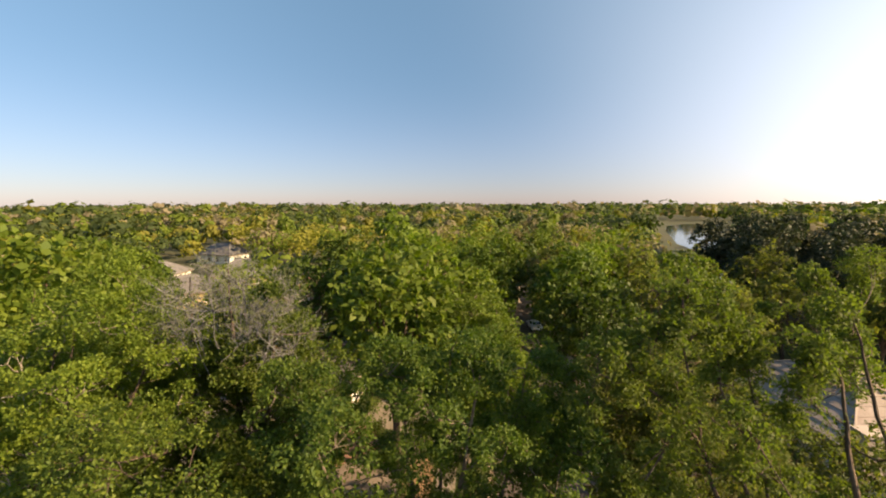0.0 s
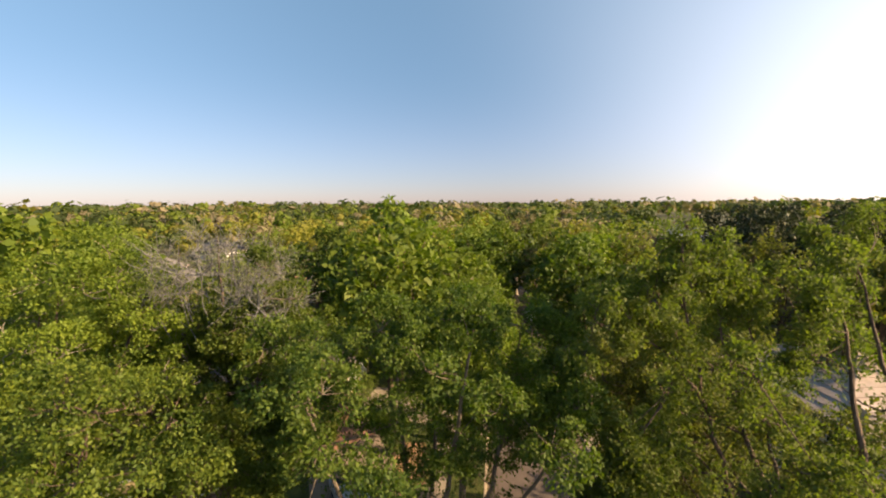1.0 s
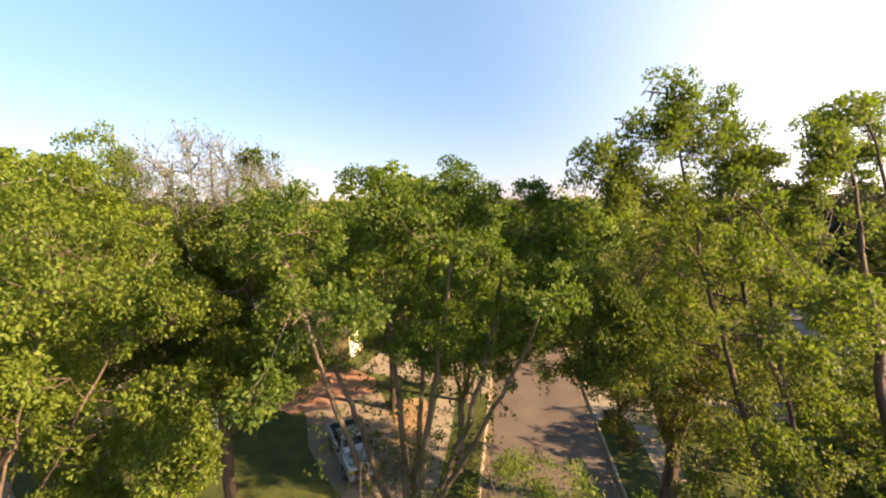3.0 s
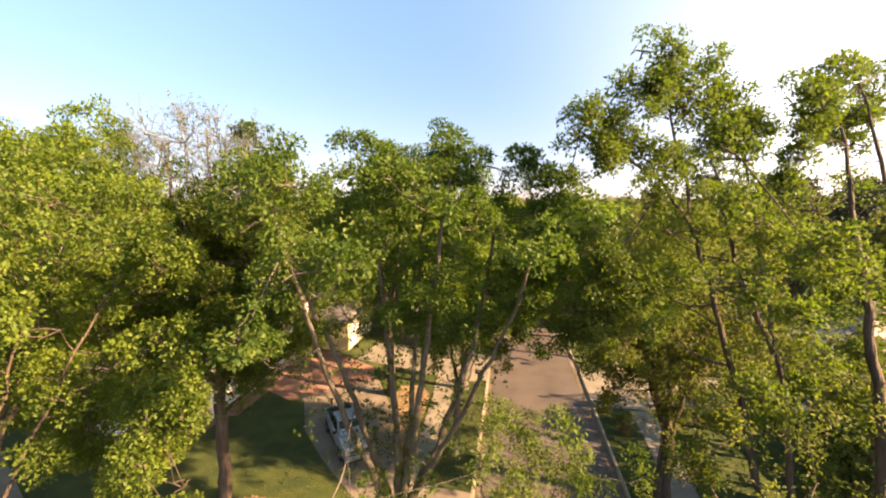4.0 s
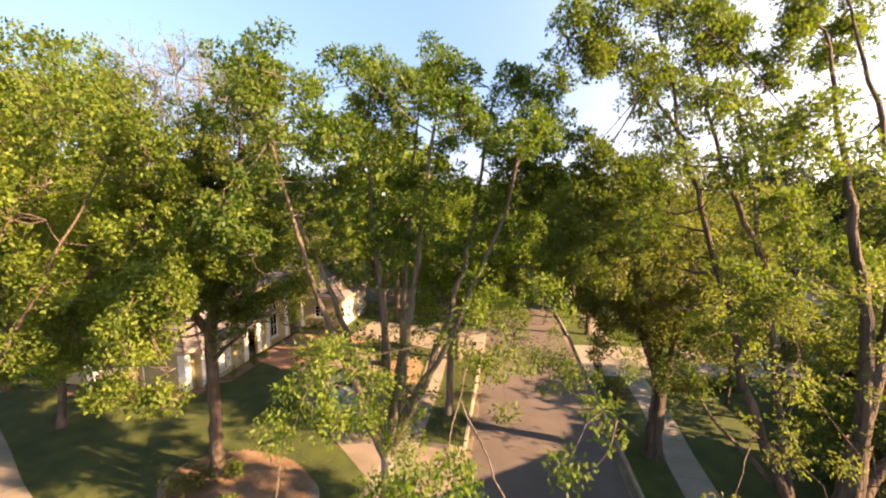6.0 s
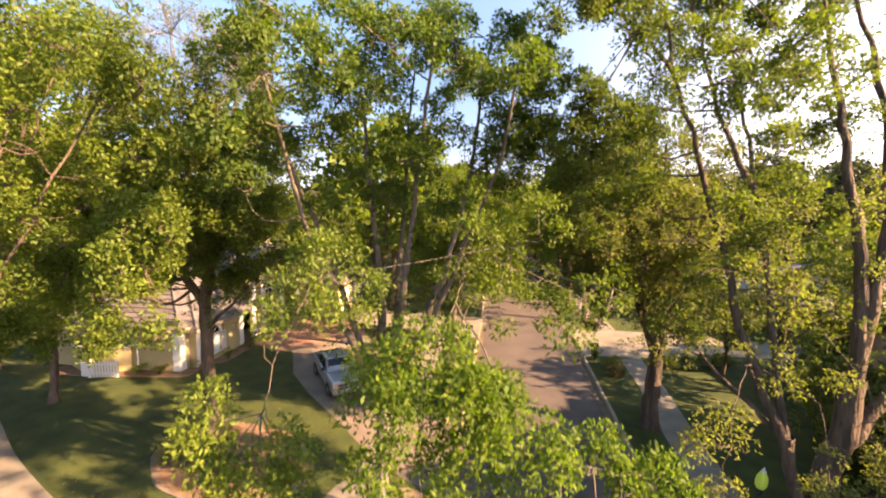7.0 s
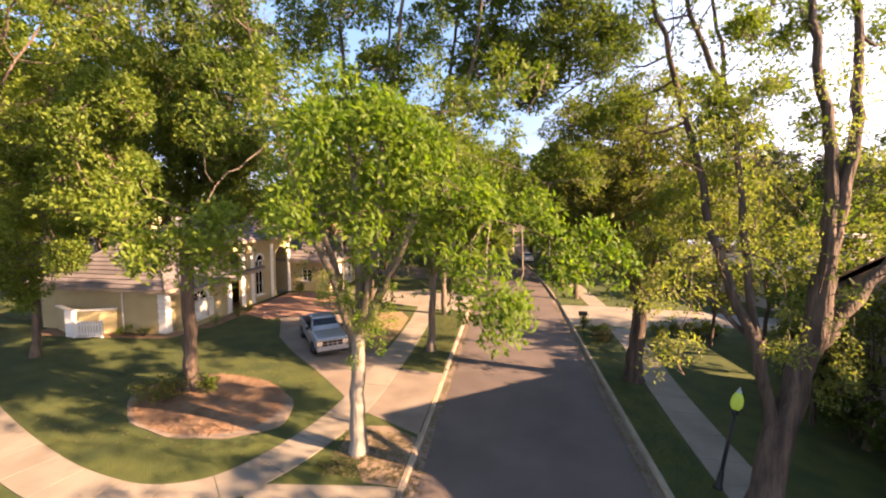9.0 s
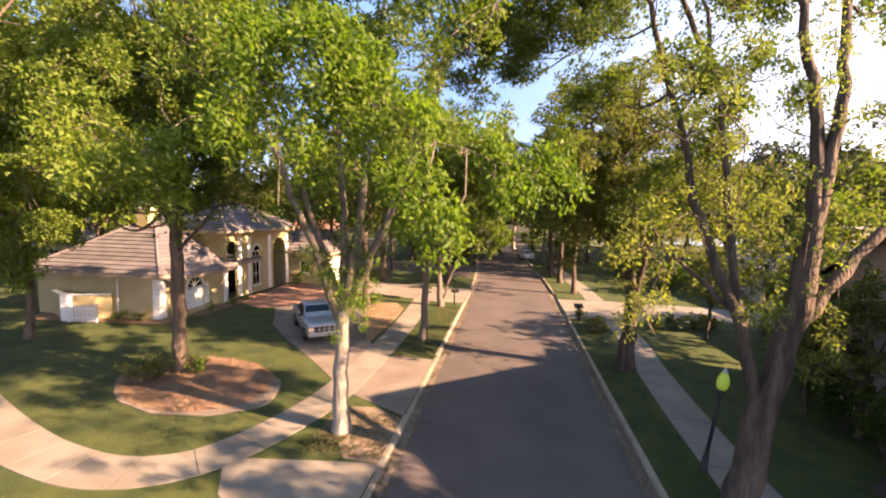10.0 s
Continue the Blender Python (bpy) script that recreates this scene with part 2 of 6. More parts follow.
LEAF_BROWN = leaf_material("leaf_brown", (0.10, 0.085, 0.045), (0.13, 0.105, 0.055), (0.16, 0.125, 0.06), 0.3, 0.7)
# raised a little to put distance haze into the pine colour
LEAF_PINE = leaf_material("leaf_pine", (0.030, 0.040, 0.020), (0.042, 0.052, 0.026), (0.054, 0.060, 0.030), 0.12, 0.6)


# ---- mesh helpers ----
def mesh_from(name, verts, faces, mat):
    me = bpy.data.meshes.new(name)
    me.from_pydata([tuple(v) for v in verts], [], faces)
    me.materials.append(mat)
    me.update()
    return me


def quads(name, v, mat):
    """A mesh of loose quads from an array of shape (n, 4, 3)."""
    n = len(v)
    me = bpy.data.meshes.new(name)
    me.vertices.add(4 * n)
    me.vertices.foreach_set("co", np.ascontiguousarray(v, dtype=np.float32).ravel())
    me.loops.add(4 * n)
    me.loops.foreach_set("vertex_index", np.arange(4 * n, dtype=np.int32))
    me.polygons.add(n)
    me.polygons.foreach_set("loop_start", np.arange(0, 4 * n, 4, dtype=np.int32))
    me.materials.append(mat)
    me.update(calc_edges=True)
    return me


def child(name, me, parent, label=""):
    ob = new(name, me)
    ob.parent = parent
    if label:
        ob["label"] = label
    return ob


def part(name, bm, mat, parent, label=""):
    me = bpy.data.meshes.new(name)
    bm.to_mesh(me)
    bm.free()
    me.materials.append(mat)
    return child(name, me, parent, label)


def box_bm(x0, x1, y0, y1, z0, z1, bevel=0.0):
    bm = bmesh.new()
    bmesh.ops.create_cube(bm, size=1, matrix=Matrix.Translation(((x0 + x1) / 2, (y0 + y1) / 2, (z0 + z1) / 2)) @ Matrix.Diagonal((x1 - x0, y1 - y0, z1 - z0, 1)))
    if bevel:
        bmesh.ops.bevel(bm, geom=list(bm.edges), offset=bevel, segments=2, affect='EDGES')
    return bm


def prism_bm(outline, z0, z1):
    """An upright prism over an outline on the plan."""
    bm = bmesh.new()
    lo = [bm.verts.new((x, y, z0)) for x, y in outline]
    hi = [bm.verts.new((x, y, z1)) for x, y in outline]
    n = len(outline)
    bm.faces.new(hi)
    bm.faces.new(lo[::-1])
    for i in range(n):
        bm.faces.new((lo[i], lo[(i + 1) % n], hi[(i + 1) % n], hi[i]))
    bmesh.ops.recalc_face_normals(bm, faces=bm.faces)
    return bm


def smooth_line(points, step=0.5):
    """Points along a rounded line through the given ones."""
    p = np.array(points, float)
    if len(p) == 2:
        n = max(2, int(np.linalg.norm(p[1] - p[0]) / step) + 1)
        return p[0] + (p[1] - p[0]) * np.linspace(0, 1, n)[:, None]
    e = np.vstack([2 * p[0] - p[1], p, 2 * p[-1] - p[-2]])
    out = []
    for i in range(1, len(e) - 2):
        n = max(1, int(np.linalg.norm(e[i + 1] - e[i]) / step))
        for t in np.arange(n) / n:
            a, b, c, d = e[i - 1], e[i], e[i + 1], e[i + 2]
            out.append(0.5 * (2 * b + (c - a) * t + (2 * a - 5 * b + 4 * c - d) * t * t + (3 * b - a - 3 * c + d) * t ** 3))
    out.append(p[-1])
    return np.array(out)


def strip_mesh(left, right, top, low, mat, name):
    """A slab between two lines of the plan."""
    n = len(left)
    v = [(*p, top) for p in left] + [(*p, top) for p in right] + [(*p, low) for p in left] + [(*p, low) for p in right]
    f = []
    for i in range(n - 1):
        f.append((i, i + n, i + n + 1, i + 1))
        f.append((i, i + 1, i + 2 * n + 1, i + 2 * n))
        f.append((i + n, i + 3 * n, i + 3 * n + 1, i + n + 1))
    f.append((0, 2 * n, 3 * n, n))
    f.append((n - 1, 2 * n - 1, 4 * n - 1, 3 * n - 1))
    return mesh_from(name, v, f, mat)


class Tubes:
    def __init__(self):
        self.v, self.f, self.n = [], [], 0

    def add(self, line, radii, sides):
        line = np.asarray(line, float)
        d = np.gradient(line, axis=0)
        d /= np.linalg.norm(d, axis=1)[:, None] + 1e-9
        up = np.array([0.0, 0.0, 1.0]) if abs(d[0][2]) < 0.9 else np.array([1.0, 0.0, 0.0])
        a = np.cross(d, up)
        a /= np.linalg.norm(a, axis=1)[:, None] + 1e-9
        b = np.cross(d, a)
        ang = np.arange(sides) * 2 * math.pi / sides
        ring = (a[:, None] * np.cos(ang)[None, :, None] + b[:, None] * np.sin(ang)[None, :, None]) * np.asarray(radii)[:, None, None]
        self.v.append((line[:, None] + ring).reshape(-1, 3))
        k = len(line)
        i, j = np.meshgrid(np.arange(k - 1), np.arange(sides), indexing="ij")
        q = np.stack([i * sides + j, i * sides + (j + 1) % sides, (i + 1) * sides + (j + 1) % sides, (i + 1) * sides + j], -1).reshape(-1, 4)
        self.f.append(q + self.n)
        self.n += k * sides

    def mesh(self, name, mat):
        v, f = np.vstack(self.v), np.vstack(self.f)
        me = bpy.data.meshes.new(name)
        me.vertices.add(len(v))
        me.vertices.foreach_set("co", v.astype(np.float32).ravel())
        me.loops.add(f.size)
        me.loops.foreach_set("vertex_index", f.astype(np.int32).ravel())
        me.polygons.add(len(f))
        me.polygons.foreach_set("loop_start", np.arange(0, f.size, 4, dtype=np.int32))
        me.polygons.foreach_set("use_smooth", np.ones(len(f), dtype=bool))
        me.materials.append(mat)
        me.update(calc_edges=True)
        return me


def leaves(rng, sites, per, spread, size, flat=0.72, tuft=10):
    """Leaf quads in tufts that radiate from the twig ends round the sites: arrays of shape (n, 4, 3)."""
    sites = np.asarray(sites)
    tufts = max(1, per // tuft)
    k = np.repeat(np.arange(len(sites)), tufts)
    scale = rng.uniform(0.55, 1.3, len(sites))[k][:, None]
    u = rng.normal(0, 1, (len(k), 3))
    u /= np.linalg.norm(u, axis=1)[:, None]
    u[:, 2] = np.where(u[:, 2] < -0.35, -0.4 * u[:, 2], u[:, 2])
    c = sites[k] + u * (rng.uniform(0.15, 1, len(k)) ** 0.5)[:, None] * np.array([spread, spread, spread * flat]) * scale
    grown = rng.uniform(0.7, 1.25, len(c))
    j = np.repeat(np.arange(len(c)), tuft)
    d = rng.normal(0, 1, (len(j), 3)) + u[j] * 0.9 + np.array([0, 0, 0.35])
    d /= np.linalg.norm(d, axis=1)[:, None]
    s = (size * grown[j] * rng.uniform(0.7, 1.2, len(j)))[:, None]
    p = c[j] + d * s * rng.uniform(0.1, 0.75, len(j))[:, None]
    nrm = u[j] * 0.5 + rng.normal(0, 0.35, (len(j), 3)) + np.array([0, 0, 0.9])
    w = np.cross(nrm, d)
    w /= np.linalg.norm(w, axis=1)[:, None] + 1e-9
    fold = np.cross(d, w) * s * 0.08
    return np.stack([p, p + d * s * 0.55 + w * s * 0.27 + fold, p + d * s - fold, p + d * s * 0.55 - w * s * 0.27 + fold], 1)


def clump_leaves(rng, centres, radii, per_m2, size, slim=0.27, gaps=-0.3, seed=0, pack=1.25, tall=0.95):
    """Leaf quads on the outside of rounded clumps, and the spots that their twigs reach."""
    sub_c, sub_r, sub_u = [], [], []
    for c, r in zip(centres, radii):
        n = max(5, int(4 * math.pi * r * r * pack * 0.8))
        u = rng.normal(0, 1, (n, 3))
        u /= np.linalg.norm(u, axis=1)[:, None]
        u[:, 2] = np.where(u[:, 2] < (-0.7 if tall < 1 else -1.1), -u[:, 2], u[:, 2])
        q = c + u * (r * rng.uniform(0.55, 1.05, n))[:, None] * np.array([1, 1, tall])
        keep = np.array([noise.noise(Vector(p) * 0.9 + Vector((seed * 3.7, 0, 0))) > gaps for p in q])
        sub_c.append(q[keep])
        sub_u.append(u[keep])
        sub_r.append(rng.uniform(0.24, 0.46, int(keep.sum())) * min(1.25, 0.55 + 0.4 * r))
    if not sum(len(a) for a in sub_c):
        return np.zeros((0, 4, 3)), sub_c
    c, w, u = np.vstack(sub_c), np.concatenate(sub_r), np.vstack(sub_u)
    per = np.maximum(8, (per_m2 * 4 * math.pi * w * w * 0.42).astype(int))
    k = np.repeat(np.arange(len(c)), per)
    v = rng.normal(0, 1, (len(k), 3)) + u[k] * 0.55 + np.array([0, 0, 0.3])
    v /= np.linalg.norm(v, axis=1)[:, None]
    p = c[k] + v * (w[k] * rng.uniform(0.12, 1.0, len(k)) ** 0.5)[:, None] * np.array([1.1, 1.1, 0.92])
    d = v * 0.55 + rng.normal(0, 0.75, v.shape) + np.array([0, 0, -0.12])
    d /= np.linalg.norm(d, axis=1)[:, None]
    s = (size * rng.uniform(0.65, 1.3, len(k)))[:, None]
    nrm = v * 0.5 + rng.normal(0, 0.62, v.shape) + np.array([0, 0, 0.65])
    side = np.cross(nrm, d)
    side /= np.linalg.norm(side, axis=1)[:, None] + 1e-9
    fold = np.cross(d, side) * s * 0.09
    return np.stack([p, p + d * s * 0.5 + side * s * slim + fold, p + d * s - fold, p + d * s * 0.5 - side * s * slim + fold], 1), sub_c


def shell_lobes(rng, centre, radii, n, r):
    """Lobes spread evenly over the outside of a crown, with some within it."""
    i = np.arange(n) + 0.5
    el = np.arcsin(1 - 1.55 * i / n)
    az = i * 2.39996 + rng.uniform(0, 6.28)
    u = np.stack([np.cos(az) * np.cos(el), np.sin(az) * np.cos(el), np.sin(el)], 1)
    p = np.array(centre) + u * np.array(radii) * rng.uniform(0.62, 1.04, n)[:, None] + rng.normal(0, 0.12, (n, 3)) * r
    return [(*q, r * rng.uniform(0.72, 1.25)) for q in p]


def lobed_tree(name, label, base, stems, lobes, leaf, bark, seed, size=0.1, per_m2=230, split=3, group="", limb_bark=None, twig_bark=None, fine=True, slim=0.27, gaps=-0.36, sides=9, sparse=(), fill=1):
    """A tree whose crown is made of clumps (x, y, z, radius, in the world's measure) carried by limbs that leave the nearest stem."""
    rng = np.random.default_rng(seed)
    root = tagged(new(name), label, "tree", group)
    root.location = base
    lines = []
    for i, (points, r0, r1) in enumerate(stems):
        line = smooth_line(points, 0.45)
        line[1:-1] += rng.normal(0, 0.03, line[1:-1].shape)
        rad = r0 + (r1 - r0) * np.linspace(0, 1, len(line)) ** 0.85
        if points[0][2] < 0.5:
            rad = rad * (1 + 0.55 * np.exp(-(line[:, 2] - line[0][2]) / 0.4))
        t = Tubes()
        t.add(line, rad, sides)
        word = "limb" if i else "trunk"
        child(word, t.mesh(word, (limb_bark or bark) if i else bark), root)
        lines.append((line, rad))
    spots, thick = np.vstack([l for l, _ in lines]), np.concatenate([r for _, r in lines])
    limb, twig, sc, sr = Tubes(), Tubes(), [], []
    lobes = list(lobes)
    for x, y, z, r in lobes[:]:
        for k in range(fill):
            lobes.append((x + rng.normal(0, 0.75 * r), y + rng.normal(0, 0.75 * r), z - r * rng.uniform(0.5, 1.5) - 0.25 * k, r * rng.uniform(0.7, 0.95)))
    broad = np.array([l[:3] for l in lobes if l[3] > 0.7]) - np.array(base)
    for x, y, z, r in lobes:
        c = np.array([x, y, z]) - np.array(base)
        far = np.linalg.norm((spots - c) * np.array([1, 1, 1.15]), axis=1) + np.where(spots[:, 2] > c[2] - 0.2, 1.2, 0.0) + np.where(spots[:, 2] < 1.8, 50.0, 0.0)
        j = int(np.argmin(far))
        a = spots[j]
        if fine and r <= 0.7 and len(broad):
            k = int(np.argmin(np.linalg.norm(broad - c, axis=1)))
            if np.linalg.norm(broad[k] - c) < far[j]:
                a = broad[k]
        long = np.linalg.norm(c - a)
        if long > 0.3:
            n = max(4, int(long / 0.45))
            t = np.linspace(0, 1, n)
            bow = np.array([0, 0, -0.10 * long]) + rng.normal(0, 0.07 * long, 3)
            line = a + (c - a) * t[:, None] + bow * np.sin(t * math.pi)[:, None]
            br = min(thick[j] * 0.6, 0.014 + 0.013 * long if r > 0.7 else 0.009 + 0.006 * long)
            limb.add(line, br * (1 - 0.72 * t), 5 if fine else 4)
        parts = [(c, r)] if split < 2 else []
        for _ in range(split if split > 1 else 0):
            u = rng.normal(0, 1, 3)
            u /= np.linalg.norm(u)
            parts.append((c + u * r * 0.58 * np.array([1, 1, 0.7]), r * rng.uniform(0.5, 0.78)))
        for q, w in parts:
            sc.append(q)
            sr.append(w)
            if fine and split > 1:
                mid = (q + c) / 2 + rng.normal(0, 0.06, 3)
                twig.add(np.stack([c, mid, q]), [0.022, 0.018, 0.012], 4)
    quad, ends = clump_leaves(rng, sc, sr, per_m2, size, slim, gaps, seed, 1.25 if fine else 0.6)
    if fine:
        for q, e in zip(sc, ends):
            for p in e[:: 2]:
                mid = q + (p - q) * 0.55 + rng.normal(0, 0.05, 3)
                twig.add(np.stack([q, mid, p]), [0.013, 0.009, 0.004], 3)
    if limb.v:
        child("branchwork", limb.mesh("branchwork", limb_bark or bark), root)["kind"] = "stuff"
    if twig.v:
        child("twigwork", twig.mesh("twigwork", twig_bark or limb_bark or bark), root)["kind"] = "stuff"
    child("crown", quads("crown", quad, leaf), root)["kind"] = "stuff"
    if len(sparse):
        low, high, n, wide = sparse
        pick = spots[(spots[:, 2] > low) & (spots[:, 2] < high)]
        at = pick[rng.integers(0, len(pick), n)] + rng.normal(0, 1, (n, 3)) * np.array([wide, wide, 0.35])
        child("young_growth", quads("young_growth", leaves(rng, at, 18, 0.26, size * 0.9, tuft=6), leaf), root, "thin young leaves along the stems")["kind"] = "stuff"
    return root


def add_clumps(tree, lobes, leaf, seed, size, per_m2, bark, feed, label="bright young leaves on a low branch"):
    """Low leafy branches added to a tree; feed holds the lines of the branches that carry the clumps."""
    rng = np.random.default_rng(seed)
    base = np.array(tree.location)
    t = Tubes()
    spots = []
    for points in feed:
        line = smooth_line(np.array(points) - base, 0.3)
        line[1:] += rng.normal(0, 0.025, line[1:].shape)
        t.add(line, np.linspace(0.017, 0.005, len(line)), 4)
        spots.append(line[len(line) // 3:])
    spots = np.vstack(spots)
    sc = [np.array(l[:3]) - base for l in lobes]
    sr = [l[3] for l in lobes]
    for c in sc:
        a = spots[int(np.argmin(np.linalg.norm(spots - c, axis=1)))]
        t.add(np.stack([a, (a + c) / 2 + rng.normal(0, 0.05, 3), c]), [0.010, 0.008, 0.005], 4)
    quad, ends = clump_leaves(rng, sc, [q * 1.12 for q in sr], per_m2, size, 0.2, -0.1, seed, 2.0, 1.35)
    for q, e in zip(sc, ends):
        for p in e[:: 2]:
            t.add(np.stack([q, q + (p - q) * 0.55 + rng.normal(0, 0.03, 3), p]), [0.007, 0.005, 0.003], 3)
    child("branch", t.mesh("branch", bark), tree)["kind"] = "stuff"
    child("spray", quads("spray", quad, leaf), tree, label)["kind"] = "stuff"


def auto_stems(rng, height, fork, n, lean, r):
    """Stems of an ordinary tree: a trunk up to its fork and n rising limbs."""
    out = [([(0, 0, -0.15), (rng.normal(0, 0.1), rng.normal(0, 0.1), fork * 0.5), (rng.normal(0, 0.15), rng.normal(0, 0.15), fork)], r, r * 0.8)]
    top = out[0][0][-1]
    a0 = rng.uniform(0, 6.28)
    for i in range(n):
        a = a0 + i * 6.28 / n + rng.normal(0, 0.3)
        h = height * rng.uniform(0.84, 1.0)
        w = lean * rng.uniform(0.5, 1.2)
        mid = (top[0] + math.cos(a) * w * 0.5, top[1] + math.sin(a) * w * 0.5, fork + (h - fork) * 0.42)
        end = (top[0] + math.cos(a) * w + rng.normal(0, 0.4), top[1] + math.sin(a) * w + rng.normal(0, 0.4), h)
        out.append(([(top[0], top[1], fork - 0.2), mid, end], r * 0.55, 0.03))
    return out


# ---- ground, road, walks ----
def road_mid(y):
    """The road's middle line: straight, then a slow bend to the left."""
    return 2.0 - 0.0016 * max(0.0, y - 30) ** 2 if y < 62 else 2.0 - 0.0016 * 1024 + 0.10 * (y - 62)


YS = [-60, -30, -15] + [y * 1.5 for y in range(-6, 60)] + [100, 112, 125]
HALF = 3.6


def ground_sheet():
    us = [-3000, -900, -300, -120, -50, -20, -10, -6, -HALF - 0.17, -HALF - 0.16, HALF + 0.16, HALF + 0.17, 6, 10, 20, 50, 120, 300, 900, 3000]
    ys = [-900, -300] + YS + [200, 420, 900, 2000, 4200]
    v, f = [], []
    for y in ys:
        mid = road_mid(min(max(y, -60), 125))
        for u in us:
            low = abs(u) < HALF + 0.165 and -60 <= y <= 125
            v.append((mid + u, y, -0.16 if low else 0.12))
    n = len(us)
    for j in range(len(ys) - 1):
        for i in range(n - 1):
            f.append((j * n + i, j * n + i + 1, (j + 1) * n + i + 1, (j + 1) * n + i))
    return mesh_from("ground", v, f, GROUND)


tagged(new("ground", ground_sheet()), "flat wooded ground with grass and leaf litter", "ground", kind="structure")
tagged(new("road", strip_mesh([(road_mid(y) - HALF, y) for y in YS], [(road_mid(y) + HALF, y) for y in YS], 0.0, -0.15, ASPHALT, "road")),
       "dark grey asphalt residential street with worn lanes", "road", kind="structure")


def kerb_run(side, gaps):
    """Kerb stones three metres long, lowered at the driveways."""
    root = tagged(new("kerb"), "weathered tan concrete kerb along the street", "kerb", kind="structure")
    y = -12.0
    while y < 75:
        y1 = y + 2.98
        low = any(a - 1.0 < (y + y1) / 2 < b + 1.0 for a, b in gaps)
        top = 0.045 if low else 0.15
        pts = [y, (y + y1) / 2, y1]
        inner = [(road_mid(q) + side * (HALF - 0.0), q) for q in pts]
        outer = [(road_mid(q) + side * (HALF + 0.17), q) for q in pts]
        back = [(road_mid(q) + side * (HALF + 0.045), q) for q in pts]
        v = [(*p, -0.14) for p in inner] + [(*p, top * 0.55) for p in inner] + [(*p, top) for p in back] + [(*p, top) for p in outer] + [(*p, -0.14) for p in outer]
        f = []
        for r in range(4):
            for i in range(2):
                f.append((r * 3 + i, r * 3 + i + 1, r * 3 + 4 + i, r * 3 + 3 + i))
        f += [(0, 3, 6, 9, 12), (2, 14, 11, 8, 5)]
        child("kerb_stone", mesh_from("kerb_stone", v, f, KERB), root)
        # gutter pan
        y += 3.0
    return root


def gutter(side):
    """The concrete pan between asphalt and kerb, stained by leaves."""
    ys = [q * 1.5 for q in range(-8, 50)]
    a = [(road_mid(q) + side * (HALF - 0.3 - 0.03 * math.sin(q * 1.3)), q) for q in ys]
    b = [(road_mid(q) + side * (HALF - 0.002), q) for q in ys]
    tagged(new("gutter", strip_mesh(a, b, 0.006, -0.1, GUTTER, "gutter")), "leaf-stained concrete gutter along the kerb", "gutter", kind="structure")


gutter(-1)
gutter(1)
kerb_run(-1, [(6.5, 9.0), (12.0, 17.4), (29.5, 36.0), (42, 52)])
kerb_run(1, [(27.0, 33.5), (50, 54)])


def slab(name, outline, top, mat, label, category, bottom=0.05):
    bm = prism_bm(outline, bottom, top)
    me = bpy.data.meshes.new(name)
    bm.to_mesh(me)
    bm.free()
    me.materials.append(mat)
    return tagged(new(name, me), label, category, kind="structure")


LW = -1.77          # back of the left kerb
RW = 5.77           # back of the right kerb
slab("lawn_left", [(-60, -40), (LW - 0.0, -40), (LW, 38), (-60, 38)], 0.128, LAWN, "patchy green lawn with tree shadows", "lawn")
slab("lawn_right", [(RW, -40), (60, -40), (60, 60), (RW - 1.2, 60), (RW - 0.2, 45), (RW, 38)], 0.128, LAWN, "shaded green lawn along the street", "lawn")


def panels(name, points, width, label, step=1.5, top=0.150):
    """A walk of cast concrete panels with open joints."""
    root = tagged(new(name), label, "walk", kind="structure")
    line = smooth_line(points, 0.25)
    d = np.gradient(line, axis=0)
    d /= np.linalg.norm(d, axis=1)[:, None]
    s = np.stack([-d[:, 1], d[:, 0]], 1) * width / 2
    k = int(step / 0.25)
    for i in range(0, len(line) - 1, k):
        j = min(i + k, len(line) - 1)
        idx = list(range(i, j + 1))
        left, right = [line[q] + s[q] for q in idx], [line[q] - s[q] for q in idx]
        left[-1], right[-1] = left[-1] - d[j] * 0.02, right[-1] - d[j] * 0.02
        me = strip_mesh([tuple(p) for p in left], [tuple(p) for p in right], top + 0.003 * ((i // k) % 2), 0.06, CONCRETE, "panel")
        child("panel", me, root)
    return root


panels("walk_left", [(-32, 17.6), (-24, 13.5), (-20, 11.3), (-16.3, 9.6), (-13.0, 8.3), (-10.8, 7.65), (-8.7, 7.42), (-7.05, 7.95), (-6.05, 9.1), (-5.25, 11.0), (-4.75, 13.4), (-4.6, 17.5), (-4.6, 22), (-4.8, 27), (-5.4, 33), (-7, 37.5)], 1.38,
       "pale concrete walk of cast panels curving through the lawn")
panels("walk_right", [(8.0, -15), (7.95, 5), (7.95, 12), (8.2, 18), (8.6, 22.5), (8.7, 27.0)], 1.4, "shaded concrete walk along the street")
panels("walk_right", [(8.7, 33.6), (8.5, 40), (7.9, 48), (7.2, 54)], 1.4, "concrete walk leading on past the driveway")

slab("ramp", [(LW, 6.4), (LW, 9.1), (-2.3, 9.1), (-4.9, 8.75), (-6.1, 8.6), (-5.2, 7.2), (-3.9, 6.4)], 0.142, CONCRETE, "pale concrete ramp from walk to street", "pavement")
slab("driveway", [(LW, 11.9), (LW, 17.4), (-3.7, 17.6), (-4.0, 17.2), (-5.1, 18.5), (-6.4, 21), (-8.0, 25), (-10.2, 29), (-16.5, 31.5), (-18.5, 29.5), (-16.4, 27.3), (-14.2, 24.6), (-12.4, 21.3), (-10.2, 18.9), (-7.6, 16.5), (-5.6, 14.5), (-4.9, 13.6), (-4.2, 13.2)], 0.136, DRIVE,
     "tan-brown concrete driveway, darkened in colour for tree shade", "driveway")
